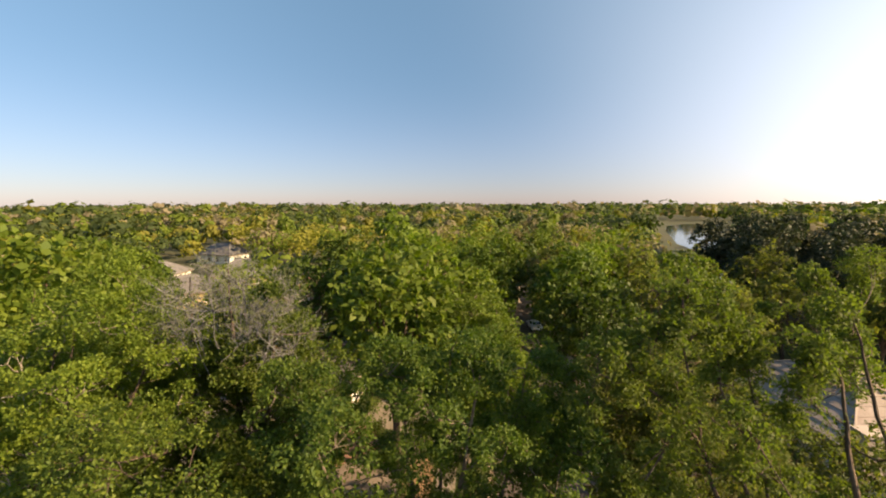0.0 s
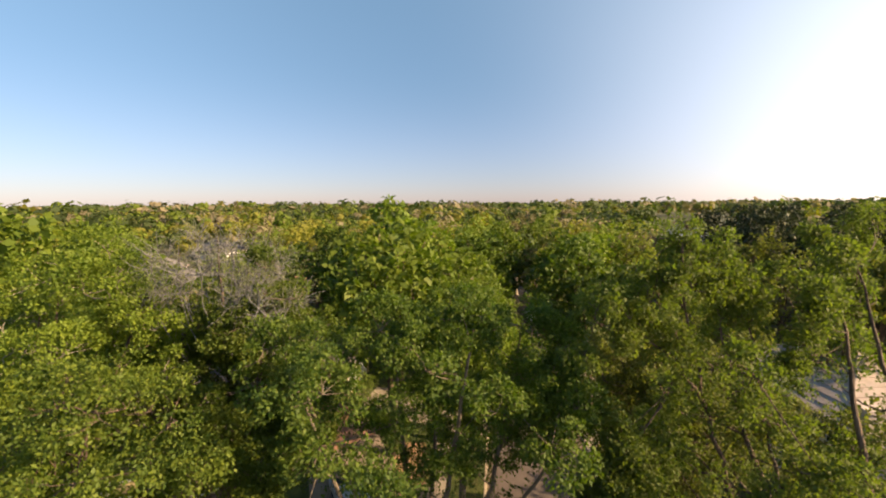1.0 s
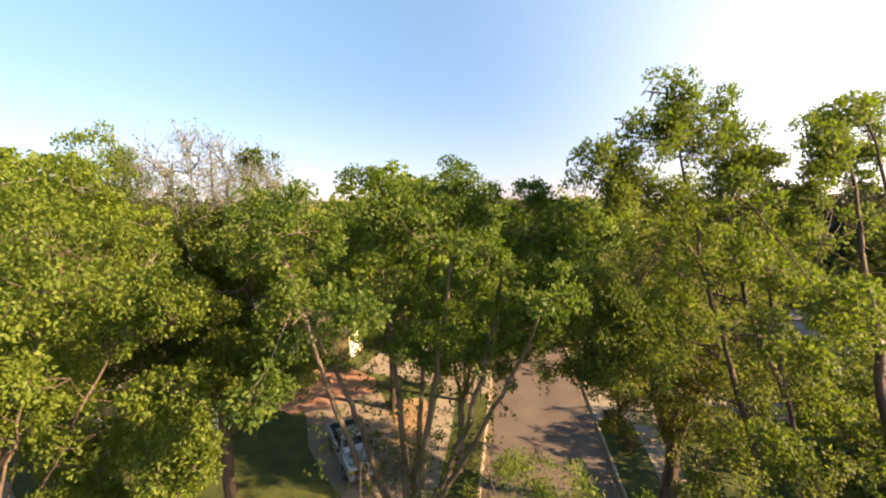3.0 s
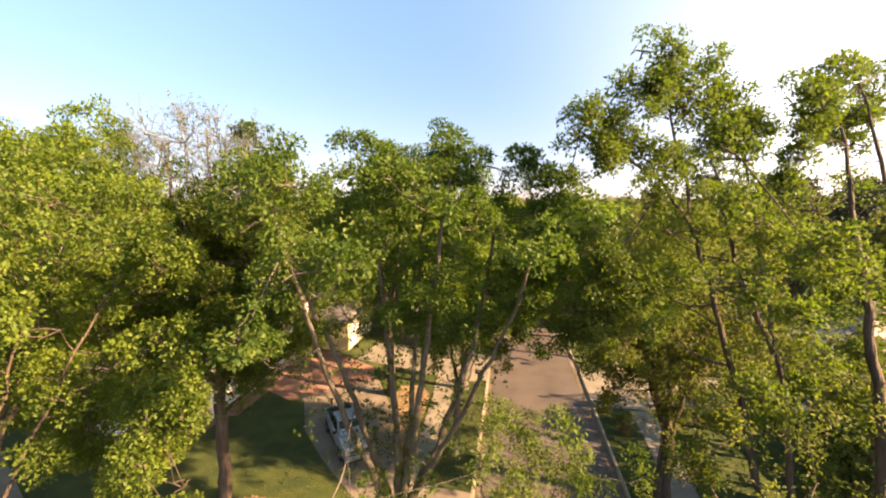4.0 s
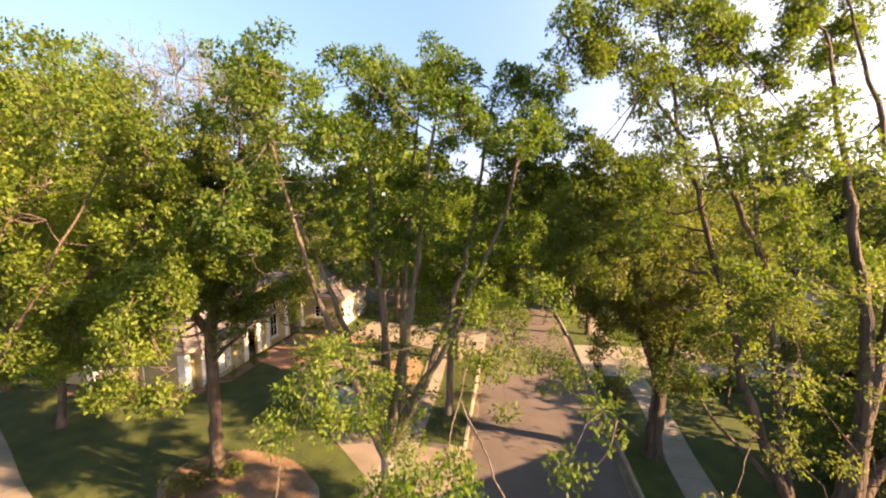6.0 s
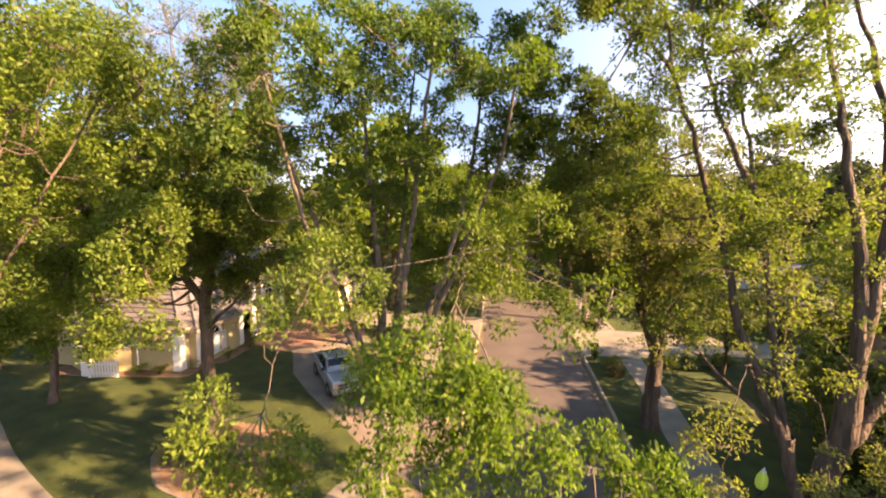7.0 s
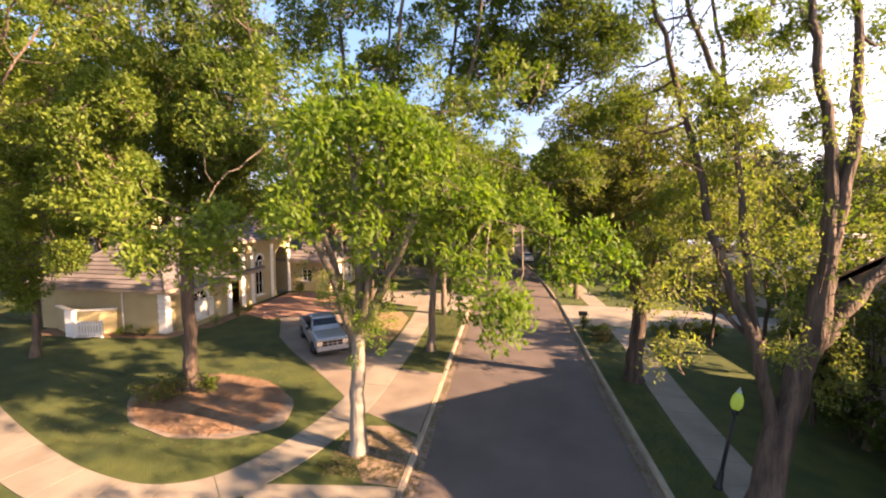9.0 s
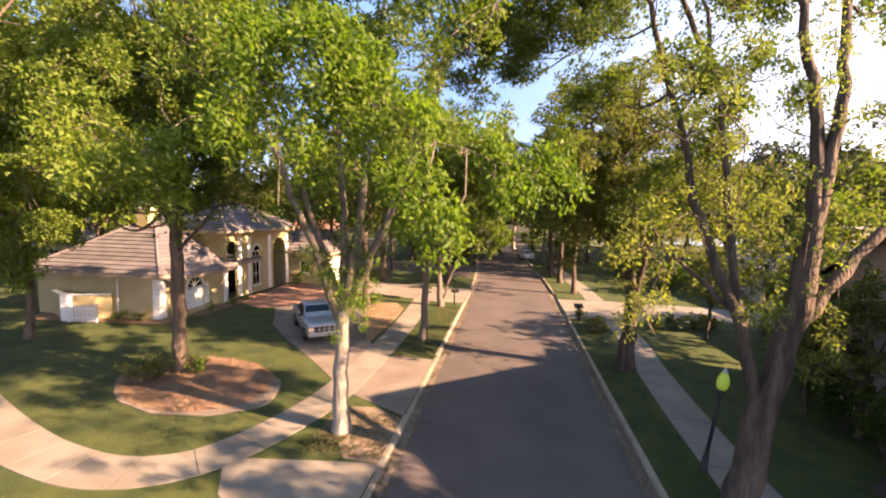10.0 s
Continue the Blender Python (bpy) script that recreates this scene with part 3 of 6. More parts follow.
slab("driveway", [(LW, 30), (LW, 35.8), (-6, 36.5), (-13, 37.5), (-13.5, 33), (-7, 31), (-4, 30)], 0.136, CONCRETE, "concrete driveway of the neighbouring house", "driveway")
slab("driveway", [(RW - 0.05, 27.2), (RW - 0.05, 33.3), (9, 33.6), (16.5, 33.0), (22, 31.6), (22, 28.2), (17, 28.6), (9, 27.3)], 0.136, CONCRETE, "sunlit concrete driveway across the street", "driveway")
slab("lawn_far", [(-40, 38), (LW - 0.3, 38), (-2.6, 42.9), (-10, 44.8), (-40, 49.6)], 0.128, LAWN, "sunlit lawn before the side street", "lawn")
slab("lawn_far", [(-40, 57.6), (-8, 53.2), (-2.7, 52.2), (-3.4, 60), (-1.6, 70), (-0.8, 78), (-40, 78)], 0.128, LAWN, "sunlit lawn beyond the side street", "lawn")
slab("side_street", [(-2.6, 43.0), (-2.6, 52), (-8, 53), (-30, 56), (-60, 60), (-60, 52), (-30, 48.5), (-10, 45)], 0.13, ASPHALT, "side street joining from the lawn side", "road")
slab("wall_bed", [(-27.6, 19.4), (-26.4, 18.9), (-23.0, 19.2), (-18.9, 19.7), (-18.4, 20.2), (-18.45, 21.9), (-17.7, 22.3), (-17.75, 27.4), (-18.7, 27.5), (-18.7, 22.3), (-19.4, 20.3), (-27.6, 20.3)], 0.15, MULCH,
     "narrow strip of reddish mulch along the house wall", "mulch bed")
slab("bed_border", [(-10.35 + (3.05 + 0.25 * math.sin(2 * a + 2.2) + 0.09 * math.sin(7 * a)) * (math.cos(a) - 0.45 * math.sin(a)), 12.72 + (2.45 + 0.14 * math.sin(2 * a + 2.0) + 0.06 * math.sin(9 * a)) * math.sin(a) + 0.5 * math.cos(a)) for a in np.linspace(0, 2 * math.pi, 40)[:-1]], 0.158, SAND,
     "bare sandy rim round the bark mulch", "bed border")
slab("mulch_bed", [(-10.6 + 3.0 * math.cos(a) * (1 + 0.06 * math.sin(3 * a) + 0.03 * math.sin(8 * a + 1)) - 0.45 * 3.0 * math.sin(a), 13.0 + 2.4 * math.sin(a) + 0.5 * math.cos(a)) for a in np.linspace(0, 2 * math.pi, 40)[:-1]], 0.165, MULCH,
     "round bed of orange-brown bark mulch under a tree", "mulch bed")
slab("straw_bed", [(-5.6, 19.3), (-5.5, 23), (-5.7, 27), (-6.6, 28.6), (-9.0, 28.0), (-8.2, 25.8), (-6.9, 22)], 0.155, STRAW, "bed of orange pine straw beside the driveway", "mulch bed")
slab("dirt_patch", [(-1.8, 9.15), (-1.8, 11.7), (-2.9, 12.3), (-3.7, 12.2), (-4.2, 11.4), (-4.1, 10.5), (-3.4, 10.1), (-2.8, 9.2)], 0.136, DIRT, "bare dirt with roots round a street tree", "dirt")


# ---- main trees ----
def bare_crown(tree, lobes, seed):
    """Fine pale twigs, nearly leafless, at the top of a tree; the lobes are given on the plan."""
    rng = np.random.default_rng(seed)
    base = np.array(tree.location)
    t, tips = Tubes(), []
    for x, y, z, r in lobes:
        c = np.array([x, y, z]) - base
        foot = np.array([0.55 * c[0], 0.55 * c[1], c[2] - 2.4])
        t.add(np.stack([foot, (foot + c) / 2 + rng.normal(0, 0.12, 3), c]), [0.035, 0.026, 0.018], 4)
        for _ in range(10):
            d = rng.normal(0, 1, 3) + np.array([0, 0, 0.5])
            d *= r / np.linalg.norm(d)
            p = c + d * 0.55 + rng.normal(0, 0.06, 3)
            t.add(np.stack([c, p, c + d]), [0.018, 0.014, 0.008], 3)
            for _ in range(7):
                q = p + d * rng.uniform(-0.2, 0.45)
                e = d * 0.35 + rng.normal(0, 0.34 * r, 3) + np.array([0, 0, 0.08])
                t.add(np.stack([q, q + e * 0.55 + rng.normal(0, 0.03, 3), q + e]), [0.011, 0.009, 0.006], 3)
                tips.append(q + e)
    child("bare_twigwork", t.mesh("bare_twigwork", TWIG_GREY), tree, "pale grey leafless twigs at the top")["kind"] = "stuff"
    tips = np.array(tips)[rng.uniform(0, 1, len(tips)) < 0.85]
    child("dry_leaves", quads("dry_leaves", leaves(rng, tips, 7, 0.14, 0.07, tuft=7), LEAF_GREY), tree, "sparse dry leaves on the bare twigs")["kind"] = "stuff"


# Sun on the trunk, shade on the stems: put into two bark colours.
street_tree = lobed_tree("street_tree", "many-stemmed oak with pale sunlit trunk beside the street", (-3.45, 10.6, 0.13),
          [([(0, 0, -0.2), (-0.05, 0.05, 1.5), (0.0, 0.1, 3.9)], 0.25, 0.21),
           ([(0, 0.1, 3.4), (-0.7, -0.2, 5.6), (-1.5, -0.8, 8.2), (-1.9, -1.6, 10.8), (-2.0, -2.8, 13.6)], 0.15, 0.03),
           ([(0, 0.1, 3.6), (-0.9, 0.2, 6.3), (-1.9, -0.2, 9.6), (-2.5, -0.8, 11.6), (-3.0, -1.4, 14.2)], 0.14, 0.03),
           ([(0, 0.1, 3.7), (0.0, 0.2, 6.5), (-0.3, 0.3, 10.0), (-0.7, 0.3, 14.6)], 0.16, 0.03),
           ([(0, 0.1, 3.7), (0.5, 0.1, 6.2), (0.9, -0.2, 9.0), (1.4, -0.6, 12.0), (1.9, -0.8, 15.0)], 0.16, 0.03),
           ([(0, 0.1, 3.5), (0.9, 0.1, 5.6), (1.8, 0.2, 7.9), (2.6, 0.3, 10.8), (3.2, 0.3, 14.6)], 0.15, 0.03),
           ([(0.3, 0.1, 4.4), (1.5, -0.2, 6.6), (2.6, -0.8, 9.0), (3.6, -1.6, 11.4), (3.9, -2.6, 12.8)], 0.11, 0.03),
           ([(0, 0.1, 3.8), (0.3, 0.8, 7.0), (0.5, 1.2, 11.0), (0.8, 1.4, 14.6)], 0.13, 0.03)],
          [(-5.2, 7.4, 14.3, 1.25), (-4.6, 6.6, 13.0, 1.0), (-6.4, 9.0, 14.2, 1.3), (-7.3, 9.1, 14.6, 1.0), (-4.0, 10.5, 14.6, 1.45), (-2.7, 8.8, 14.3, 1.3), (-1.7, 9.7, 15.0, 1.25), (-0.4, 10.7, 15.0, 1.35),
           (0.6, 11.2, 14.5, 1.05), (-2.6, 11.8, 14.8, 1.35), (0.45, 7.6, 12.9, 0.75), (-0.6, 9.0, 13.6, 1.05), (-5.2, 11.5, 13.9, 1.4), (0.8, 9.6, 13.4, 0.9), (-1.2, 12.2, 14.2, 1.3), (-3.6, 8.8, 12.8, 1.1),
           (-4.7, 9.6, 11.9, 1.0), (-1.5, 10.2, 12.6, 1.05), (-6.1, 8.8, 12.2, 0.9), (0.2, 10.6, 12.2, 0.9), (-3.0, 11.4, 12.4, 1.1), (-4.4, 11.8, 11.4, 0.9), (-6.6, 10.6, 12.4, 1.0),
           (-2.2, 9.2, 11.6, 0.9), (-3.2, 10.2, 10.6, 0.9), (-0.6, 11.0, 11.4, 0.9), (-5.6, 10.4, 10.8, 0.9), (-1.8, 11.6, 10.2, 0.8), (1.2, 10.6, 13.0, 0.8), (-5.4, 7.0, 10.6, 0.6), (-4.5, 5.2, 11.8, 0.5), (-3.2, 6.2, 13.0, 0.6), (0.4, 11.1, 12.1, 0.70), (1.2, 11.3, 12.5, 0.70), (1.9, 11.8, 11.7, 0.60), (0.72, 10.59, 12.53, 0.80), (0.27, 10.43, 11.59, 0.80), (-0.23, 10.55, 13.47, 0.80), (1.01, 10.76, 13.78, 0.70), (0.60, 10.92, 10.89, 0.60)],
          LEAF_MID, BARK_PALE, 11, size=0.112, per_m2=225, gaps=-0.28, fill=0, limb_bark=BARK_MID, sparse=(5.0, 12, 420, 0.7))
add_clumps(street_tree, [(-0.63, 2.61, 8.75, 0.36), (-0.23, 2.65, 8.58, 0.36), (-0.84, 2.33, 8.33, 0.34), (-0.38, 2.29, 8.24, 0.38), (0.03, 2.45, 8.22, 0.34), (-0.90, 2.18, 7.92, 0.30), (-0.45, 2.13, 7.79, 0.36), (-0.06, 2.30, 7.87, 0.32), (0.30, 2.48, 8.11, 0.30), (0.52, 2.39, 7.89, 0.30), (0.73, 2.29, 7.59, 0.26), (0.88, 2.17, 7.22, 0.20), (1.12, 2.55, 7.68, 0.26), (1.45, 2.58, 7.46, 0.26), (1.83, 2.74, 7.43, 0.24), (1.07, 2.17, 6.92, 0.14)], LEAF_SPRING, 31, 0.07, 640, BARK_MID,
           [[(-1.4, 10.7, 8.1), (-0.6, 7.5, 8.9), (-0.4, 5.0, 9.0), (-0.5, 3.4, 8.6), (-0.5, 2.4, 8.1), (-0.4, 2.0, 7.2)], [(-0.4, 4.4, 8.9), (0.3, 3.2, 8.3), (0.9, 2.6, 7.8), (1.5, 2.7, 7.6)]])
add_clumps(street_tree, [(-2.70, 2.43, 7.99, 0.34), (-2.28, 2.59, 7.97, 0.34), (-2.44, 2.33, 7.63, 0.36), (-2.68, 2.18, 7.49, 0.28), (-2.04, 2.39, 7.60, 0.30), (-2.34, 2.21, 7.26, 0.28), (-2.62, 2.16, 7.20, 0.22), (-1.91, 2.37, 7.28, 0.20), (-2.58, 3.59, 9.28, 0.40), (-2.07, 3.68, 9.43, 0.42), (-2.73, 3.31, 8.70, 0.34), (-2.24, 3.39, 8.78, 0.38), (-1.83, 3.55, 8.78, 0.36), (-1.70, 3.71, 9.22, 0.30)], LEAF_YOUNG, 33, 0.074, 520, BARK_MID,
           [[(-4.6, 10.2, 7.8), (-3.4, 6.8, 9.0), (-2.5, 4.8, 9.6), (-2.1, 3.7, 9.4)], [(-3.0, 5.8, 9.2), (-2.9, 4.2, 8.5), (-2.6, 3.0, 7.8)]])
add_clumps(street_tree, [(-0.09, 5.64, 9.88, 0.50), (0.39, 5.64, 9.12, 0.50), (-0.47, 5.56, 9.59, 0.42), (0.21, 5.55, 8.55, 0.40), (0.86, 5.76, 9.69, 0.45), (1.02, 3.18, 9.05, 0.24), (1.41, 3.25, 9.15, 0.28), (1.22, 3.10, 8.90, 0.26), (0.14, 7.4, 9.1, 0.5), (1.8, 7.2, 8.1, 0.45), (0.95, 7.3, 8.7, 0.45), (-2.3, 4.9, 9.2, 0.4), (1.3, 7.6, 8.2, 0.36), (-0.6, 7.2, 8.9, 0.4), (2.4, 7.1, 8.5, 0.38)], LEAF_GREEN, 36, 0.08, 380, BARK_MID,
           [[(-1.4, 9.7, 8.7), (-0.4, 7.4, 9.6), (0.4, 5.6, 9.6), (1.0, 4.0, 9.4), (1.6, 2.9, 9.4)], [(-0.4, 8.0, 9.2), (0.8, 7.3, 8.9), (1.9, 7.2, 8.4)]])
add_clumps(street_tree, [(-3.6, 9.9, 5.0, 0.5), (-2.9, 10.0, 4.6, 0.38), (-3.1, 9.8, 3.7, 0.3), (-4.1, 10.2, 5.4, 0.4), (-2.7, 10.1, 5.8, 0.4), (-2.5, 9.9, 4.9, 0.36), (-3.3, 9.7, 4.2, 0.34), (-2.4, 10.0, 4.2, 0.28)], LEAF_SPRING, 34, 0.09, 230, BARK_MID,
           [[(-3.4, 10.4, 4.2), (-3.5, 10.0, 5.0), (-4.0, 10.2, 5.5)], [(-3.4, 10.5, 4.0), (-2.9, 10.1, 5.0), (-2.7, 10.0, 5.8)]], "green tufts sprouting round the fork")

furrowed_oak = lobed_tree("lawn_tree", "tall oak with dark furrowed trunk in a mulch bed", (-12.1, 13.8, 0.15),
          [([(0, 0, -0.2), (0.05, 0, 2.5), (0.15, -0.1, 6.4)], 0.29, 0.23),
           ([(0.15, -0.1, 6.0), (-0.9, -0.3, 8.2), (-1.8, 0.2, 12), (-2.2, 0.8, 16.6)], 0.19, 0.03),
           ([(0.15, -0.1, 6.2), (0.3, 0.1, 9.0), (-0.1, 0.5, 12.5), (-0.4, 0.8, 17.0)], 0.19, 0.03),
           ([(0.15, -0.1, 6.2), (1.2, -0.2, 9.0), (2.0, -0.6, 11.5), (2.9, -1.2, 15.6)], 0.16, 0.03),
           ([(0.15, -0.1, 5.0), (1.6, -0.4, 6.3), (3.2, -0.8, 7.6)], 0.10, 0.02)],
          [(-13.0, 14.2, 12.0, 1.7), (-10.4, 13.2, 12.2, 1.6), (-12.0, 13.0, 10.3, 1.5), (-9.6, 12.7, 10.2, 1.35), (-14.5, 13.6, 10.6, 1.5), (-13.4, 15.2, 13.4, 1.4), (-10.8, 12.2, 13.8, 1.3), (-9.0, 12.4, 13.4, 1.35), (-8.4, 12.2, 15.2, 1.0),
           (-14.8, 15.0, 12.6, 1.4), (-11.4, 15.5, 11.6, 1.5), (-8.7, 13.2, 8.4, 0.8), (-13.8, 12.6, 8.6, 1.1), (-10.4, 15.2, 9.2, 1.2), (-15.0, 14.6, 8.8, 1.1), (-9.4, 13.0, 16.2, 0.7), (-13.2, 13.0, 8.5, 0.8), (-10.0, 13.4, 8.6, 0.9), (-15.6, 13.4, 8.3, 0.9), (-11.4, 12.4, 8.8, 1.0), (-16.0, 15.4, 10.6, 1.3), (-10.6, 15.4, 14.4, 1.1), (-9.5, 14.6, 14.7, 0.85), (-11.3, 14.8, 13.6, 1.0), (-8.7, 16.6, 9.8, 1.0), (-7.9, 17.6, 9.2, 0.9), (-9.4, 16.8, 8.4, 0.8), (-8.9, 9.9, 11.6, 0.90), (-8.0, 9.9, 10.3, 0.80), (-10.0, 10.3, 12.6, 0.90), (-9.6, 10.1, 10.2, 0.70)],
          LEAF_YOUNG, BARK, 12, size=0.125, per_m2=160, fill=2, twig_bark=BARK_MID, sparse=(5.6, 10, 120, 0.6))
bare_crown(furrowed_oak, shell_lobes(np.random.default_rng(8), (-11.6, 13.5, 15.3), (3.1, 2.6, 1.9), 19, 0.8) + [(-9.0, 11.7, 15.0, 0.8), (-10.0, 12.2, 15.8, 0.7), (-8.6, 12.6, 14.4, 0.8)], 41)

corner_tree = lobed_tree("corner_tree", "tall forked tree with dark leaning stems beside the lamp", (6.9, 8.6, 0.13),
          [([(0, 0, -0.2), (0.30, 0.05, 1.6), (0.5, 0.1, 2.9)], 0.37, 0.31),
           ([(0.45, 0.1, 2.5), (0.95, 0.1, 5.0), (1.1, 0.1, 6.4)], 0.29, 0.23),
           ([(1.1, 0.1, 6.1), (1.05, 0.1, 8.6), (0.8, 0.6, 11.6), (0.5, 1.4, 15.6)], 0.17, 0.03),
           ([(1.1, 0.1, 6.2), (1.4, 0.1, 9.0), (1.7, 0.8, 12.2), (1.1, 1.9, 16.7)], 0.17, 0.02),
           ([(0.95, 0.1, 4.7), (2.3, 0.5, 6.2), (3.8, 0.9, 7.8), (5.4, 1.2, 10.5)], 0.17, 0.03),
           ([(0.45, 0.1, 2.5), (0.15, 0.1, 3.6), (-0.1, 0.1, 4.9)], 0.15, 0.13),
           ([(-0.1, 0.1, 4.6), (-0.9, 0.5, 6.8), (-1.4, 1.0, 9.4), (-2.1, 0.9, 11.5), (-2.7, 1.3, 14.0), (-3.2, 1.7, 17.0)], 0.125, 0.02),
           ([(-0.1, 0.1, 4.6), (-0.3, 0.4, 6.5), (-0.5, 0.6, 8.5), (-0.8, 0.8, 10.6), (-1.3, 2.0, 15.6)], 0.10, 0.02),
           ([(-0.8, 0.8, 10.4), (-1.6, 1.1, 12.5), (-2.3, 1.6, 15.9)], 0.08, 0.02),
           ([(-2.6, 1.0, 13.2), (-3.4, 1.1, 14.4), (-4.9, 1.2, 15.6)], 0.05, 0.02),
           ([(-0.1, 0.1, 4.8), (-1.1, 0.7, 5.8), (-2.2, 1.1, 7.2)], 0.07, 0.02)],
          [(2.10, 8.91, 12.99, 0.60), (2.02, 9.01, 12.00, 0.60), (2.73, 9.27, 11.52, 0.60), (1.93, 9.10, 11.04, 0.45), (3.07, 9.21, 12.54, 0.60), (3.6, 10.1, 17.5, 0.75), (3.0, 9.8, 17.6, 0.55), (3.8, 10.1, 17.9, 0.55), (2.7, 9.6, 16.9, 0.50), (10.5, 14.4, 17.9, 0.42), (9.1, 13.6, 17.5, 0.32), (11.1, 14.3, 16.9, 0.42), (9.8, 13.6, 16.4, 0.31), (8.2, 12.8, 16.6, 0.30), (11.2, 14.5, 18.1, 0.40), (4.6, 10.2, 17.2, 0.75), (2.9, 9.5, 16.4, 0.70), (4.2, 10.3, 16.4, 0.80), (5.4, 10.7, 16.4, 0.70), (3.6, 9.7, 15.2, 0.70), (2.1, 9.3, 15.9, 0.62), (1.5, 9.1, 15.6, 0.50), (4.7, 10.0, 15.3, 0.70), (5.8, 11.1, 15.6, 0.70), (4.4, 8.0, 14.9, 0.75), (5.6, 10.4, 15.4, 0.8), (1.6, 9.8, 15.7, 0.75), (2.2, 10.6, 15.9, 0.7),
           (3.2, 8.9, 14.3, 0.75), (6.3, 9.4, 16.4, 0.5), (7.8, 10.6, 16.9, 0.55), (7.0, 10.0, 16.2, 0.32), (8.7, 11.0, 16.2, 0.5), (6.6, 9.8, 15.0, 0.4), (8.4, 12.2, 13.8, 0.8), (5.0, 8.6, 13.6, 0.7), (4.2, 7.2, 12.6, 0.6), (2.2, 8.9, 12.8, 0.7), (1.7, 9.0, 11.4, 0.6),
           (4.6, 11.8, 13.2, 0.85), (5.4, 7.4, 13.2, 0.6), (3.8, 10.6, 12.0, 0.75), (6.2, 8.4, 11.6, 0.6), (5.2, 7.8, 10.2, 0.5), (7.9, 9.6, 12.4, 0.5), (10.6, 9.7, 10.0, 0.8), (12.2, 9.9, 10.6, 0.8), (8.9, 9.2, 8.6, 0.5), (3.4, 11.8, 10.2, 0.7), (4.4, 12.8, 11.4, 0.8), (6.6, 9.6, 9.6, 0.6), (5.8, 10.8, 8.4, 0.7), (9.6, 11.0, 9.2, 0.8), (8.0, 11.4, 10.8, 0.7), (4.8, 10.4, 7.4, 0.6), (10.2, 10.4, 12.4, 0.8), (9.0, 11.6, 14.6, 0.6)],
          LEAF_LIME, BARK, 13, size=0.10, per_m2=195, gaps=-0.26, sparse=(6.5, 14.5, 520, 0.75))
add_clumps(corner_tree, [(3.5, 5.0, 6.7, 0.35), (3.9, 5.4, 5.3, 0.42), (4.3, 5.8, 6.2, 0.35), (5.6, 5.9, 5.9, 0.3), (3.7, 7.8, 8.2, 0.45), (4.2, 11.6, 9.4, 0.5), (8.0, 8.0, 5.0, 0.34), (8.1, 8.1, 4.1, 0.26), (8.7, 6.6, 5.9, 0.36), (6.7, 6.4, 6.1, 0.3), (5.2, 6.9, 7.2, 0.4)], LEAF_GOLD, 35, 0.085, 250, BARK,
           [[(6.0, 8.7, 6.4), (5.0, 7.2, 7.2), (4.2, 6.0, 6.8), (3.8, 5.4, 5.4)], [(5.0, 7.3, 7.2), (5.6, 6.2, 7.0), (5.6, 5.8, 5.8)], [(5.6, 8.9, 8.8), (4.6, 8.2, 8.9), (3.6, 7.8, 8.1)], [(5.5, 9.3, 9.0), (4.6, 10.4, 9.8), (4.1, 12.0, 9.2)],
            [(7.9, 8.7, 5.4), (8.4, 8.3, 5.7), (8.1, 8.1, 4.9), (8.1, 8.1, 3.8)], [(9.6, 9.1, 6.6), (9.4, 7.6, 7.0), (8.8, 6.6, 6.2)], [(7.9, 8.7, 6.0), (7.2, 7.4, 7.0), (6.7, 6.4, 6.2)]], "yellowing leaves on a low branch")

add_clumps(corner_tree, [(4.6, 6.2, 8.8, 0.4), (5.6, 6.6, 8.6, 0.38), (6.8, 6.4, 9.2, 0.4), (7.8, 6.8, 8.8, 0.36), (4.0, 7.4, 9.6, 0.45), (8.8, 7.4, 9.6, 0.4), (5.4, 7.2, 10.0, 0.42), (7.0, 7.0, 10.4, 0.4), (3.2, 8.6, 9.6, 0.45), (6.0, 6.0, 7.6, 0.3)], LEAF_GOLD, 38, 0.082, 240, BARK,
           [[(6.6, 8.9, 7.0), (6.0, 7.6, 8.6), (5.2, 6.6, 8.9), (4.6, 6.2, 8.7)], [(6.4, 8.8, 6.8), (7.0, 7.4, 8.8), (6.8, 6.6, 9.2)], [(8.2, 8.8, 7.4), (8.4, 7.6, 8.8), (8.0, 6.8, 8.9)], [(5.4, 9.4, 9.2), (4.4, 8.4, 9.6), (3.6, 7.6, 9.6)]], "olive leaves on the lower branches")

rng0 = np.random.default_rng(5)
lobed_tree("verge_tree", "broad verge oak with yellowing leaves above the walk", (7.1, 18.2, 0.13),
          [([(0, 0, -0.2), (0, 0, 1.6), (0.1, 0, 3.4)], 0.38, 0.30)] +
          [([(0.1, 0, 3.1), (math.cos(a) * 0.7, math.sin(a) * 0.7, 5.6), (math.cos(a) * 1.5, math.sin(a) * 1.5, 8.6), (math.cos(a) * w, math.sin(a) * w, h)], 0.15, 0.03)
           for a, w, h in ((0.4, 2.4, 11.5), (1.7, 2.4, 12.8), (2.9, 3.4, 12.2), (3.6, 3.2, 11.8), (4.4, 2.6, 12.6), (5.4, 2.4, 11.2))],
          shell_lobes(rng0, (6.4, 17.8, 9.3), (3.6, 3.3, 4.2), 34, 1.15) + shell_lobes(rng0, (6.6, 17.9, 7.0), (2.0, 2.0, 2.6), 8, 0.8),
          LEAF_GOLD, BARK, 15, size=0.145, per_m2=105, gaps=-0.3, sparse=(3.4, 9, 260, 0.7))

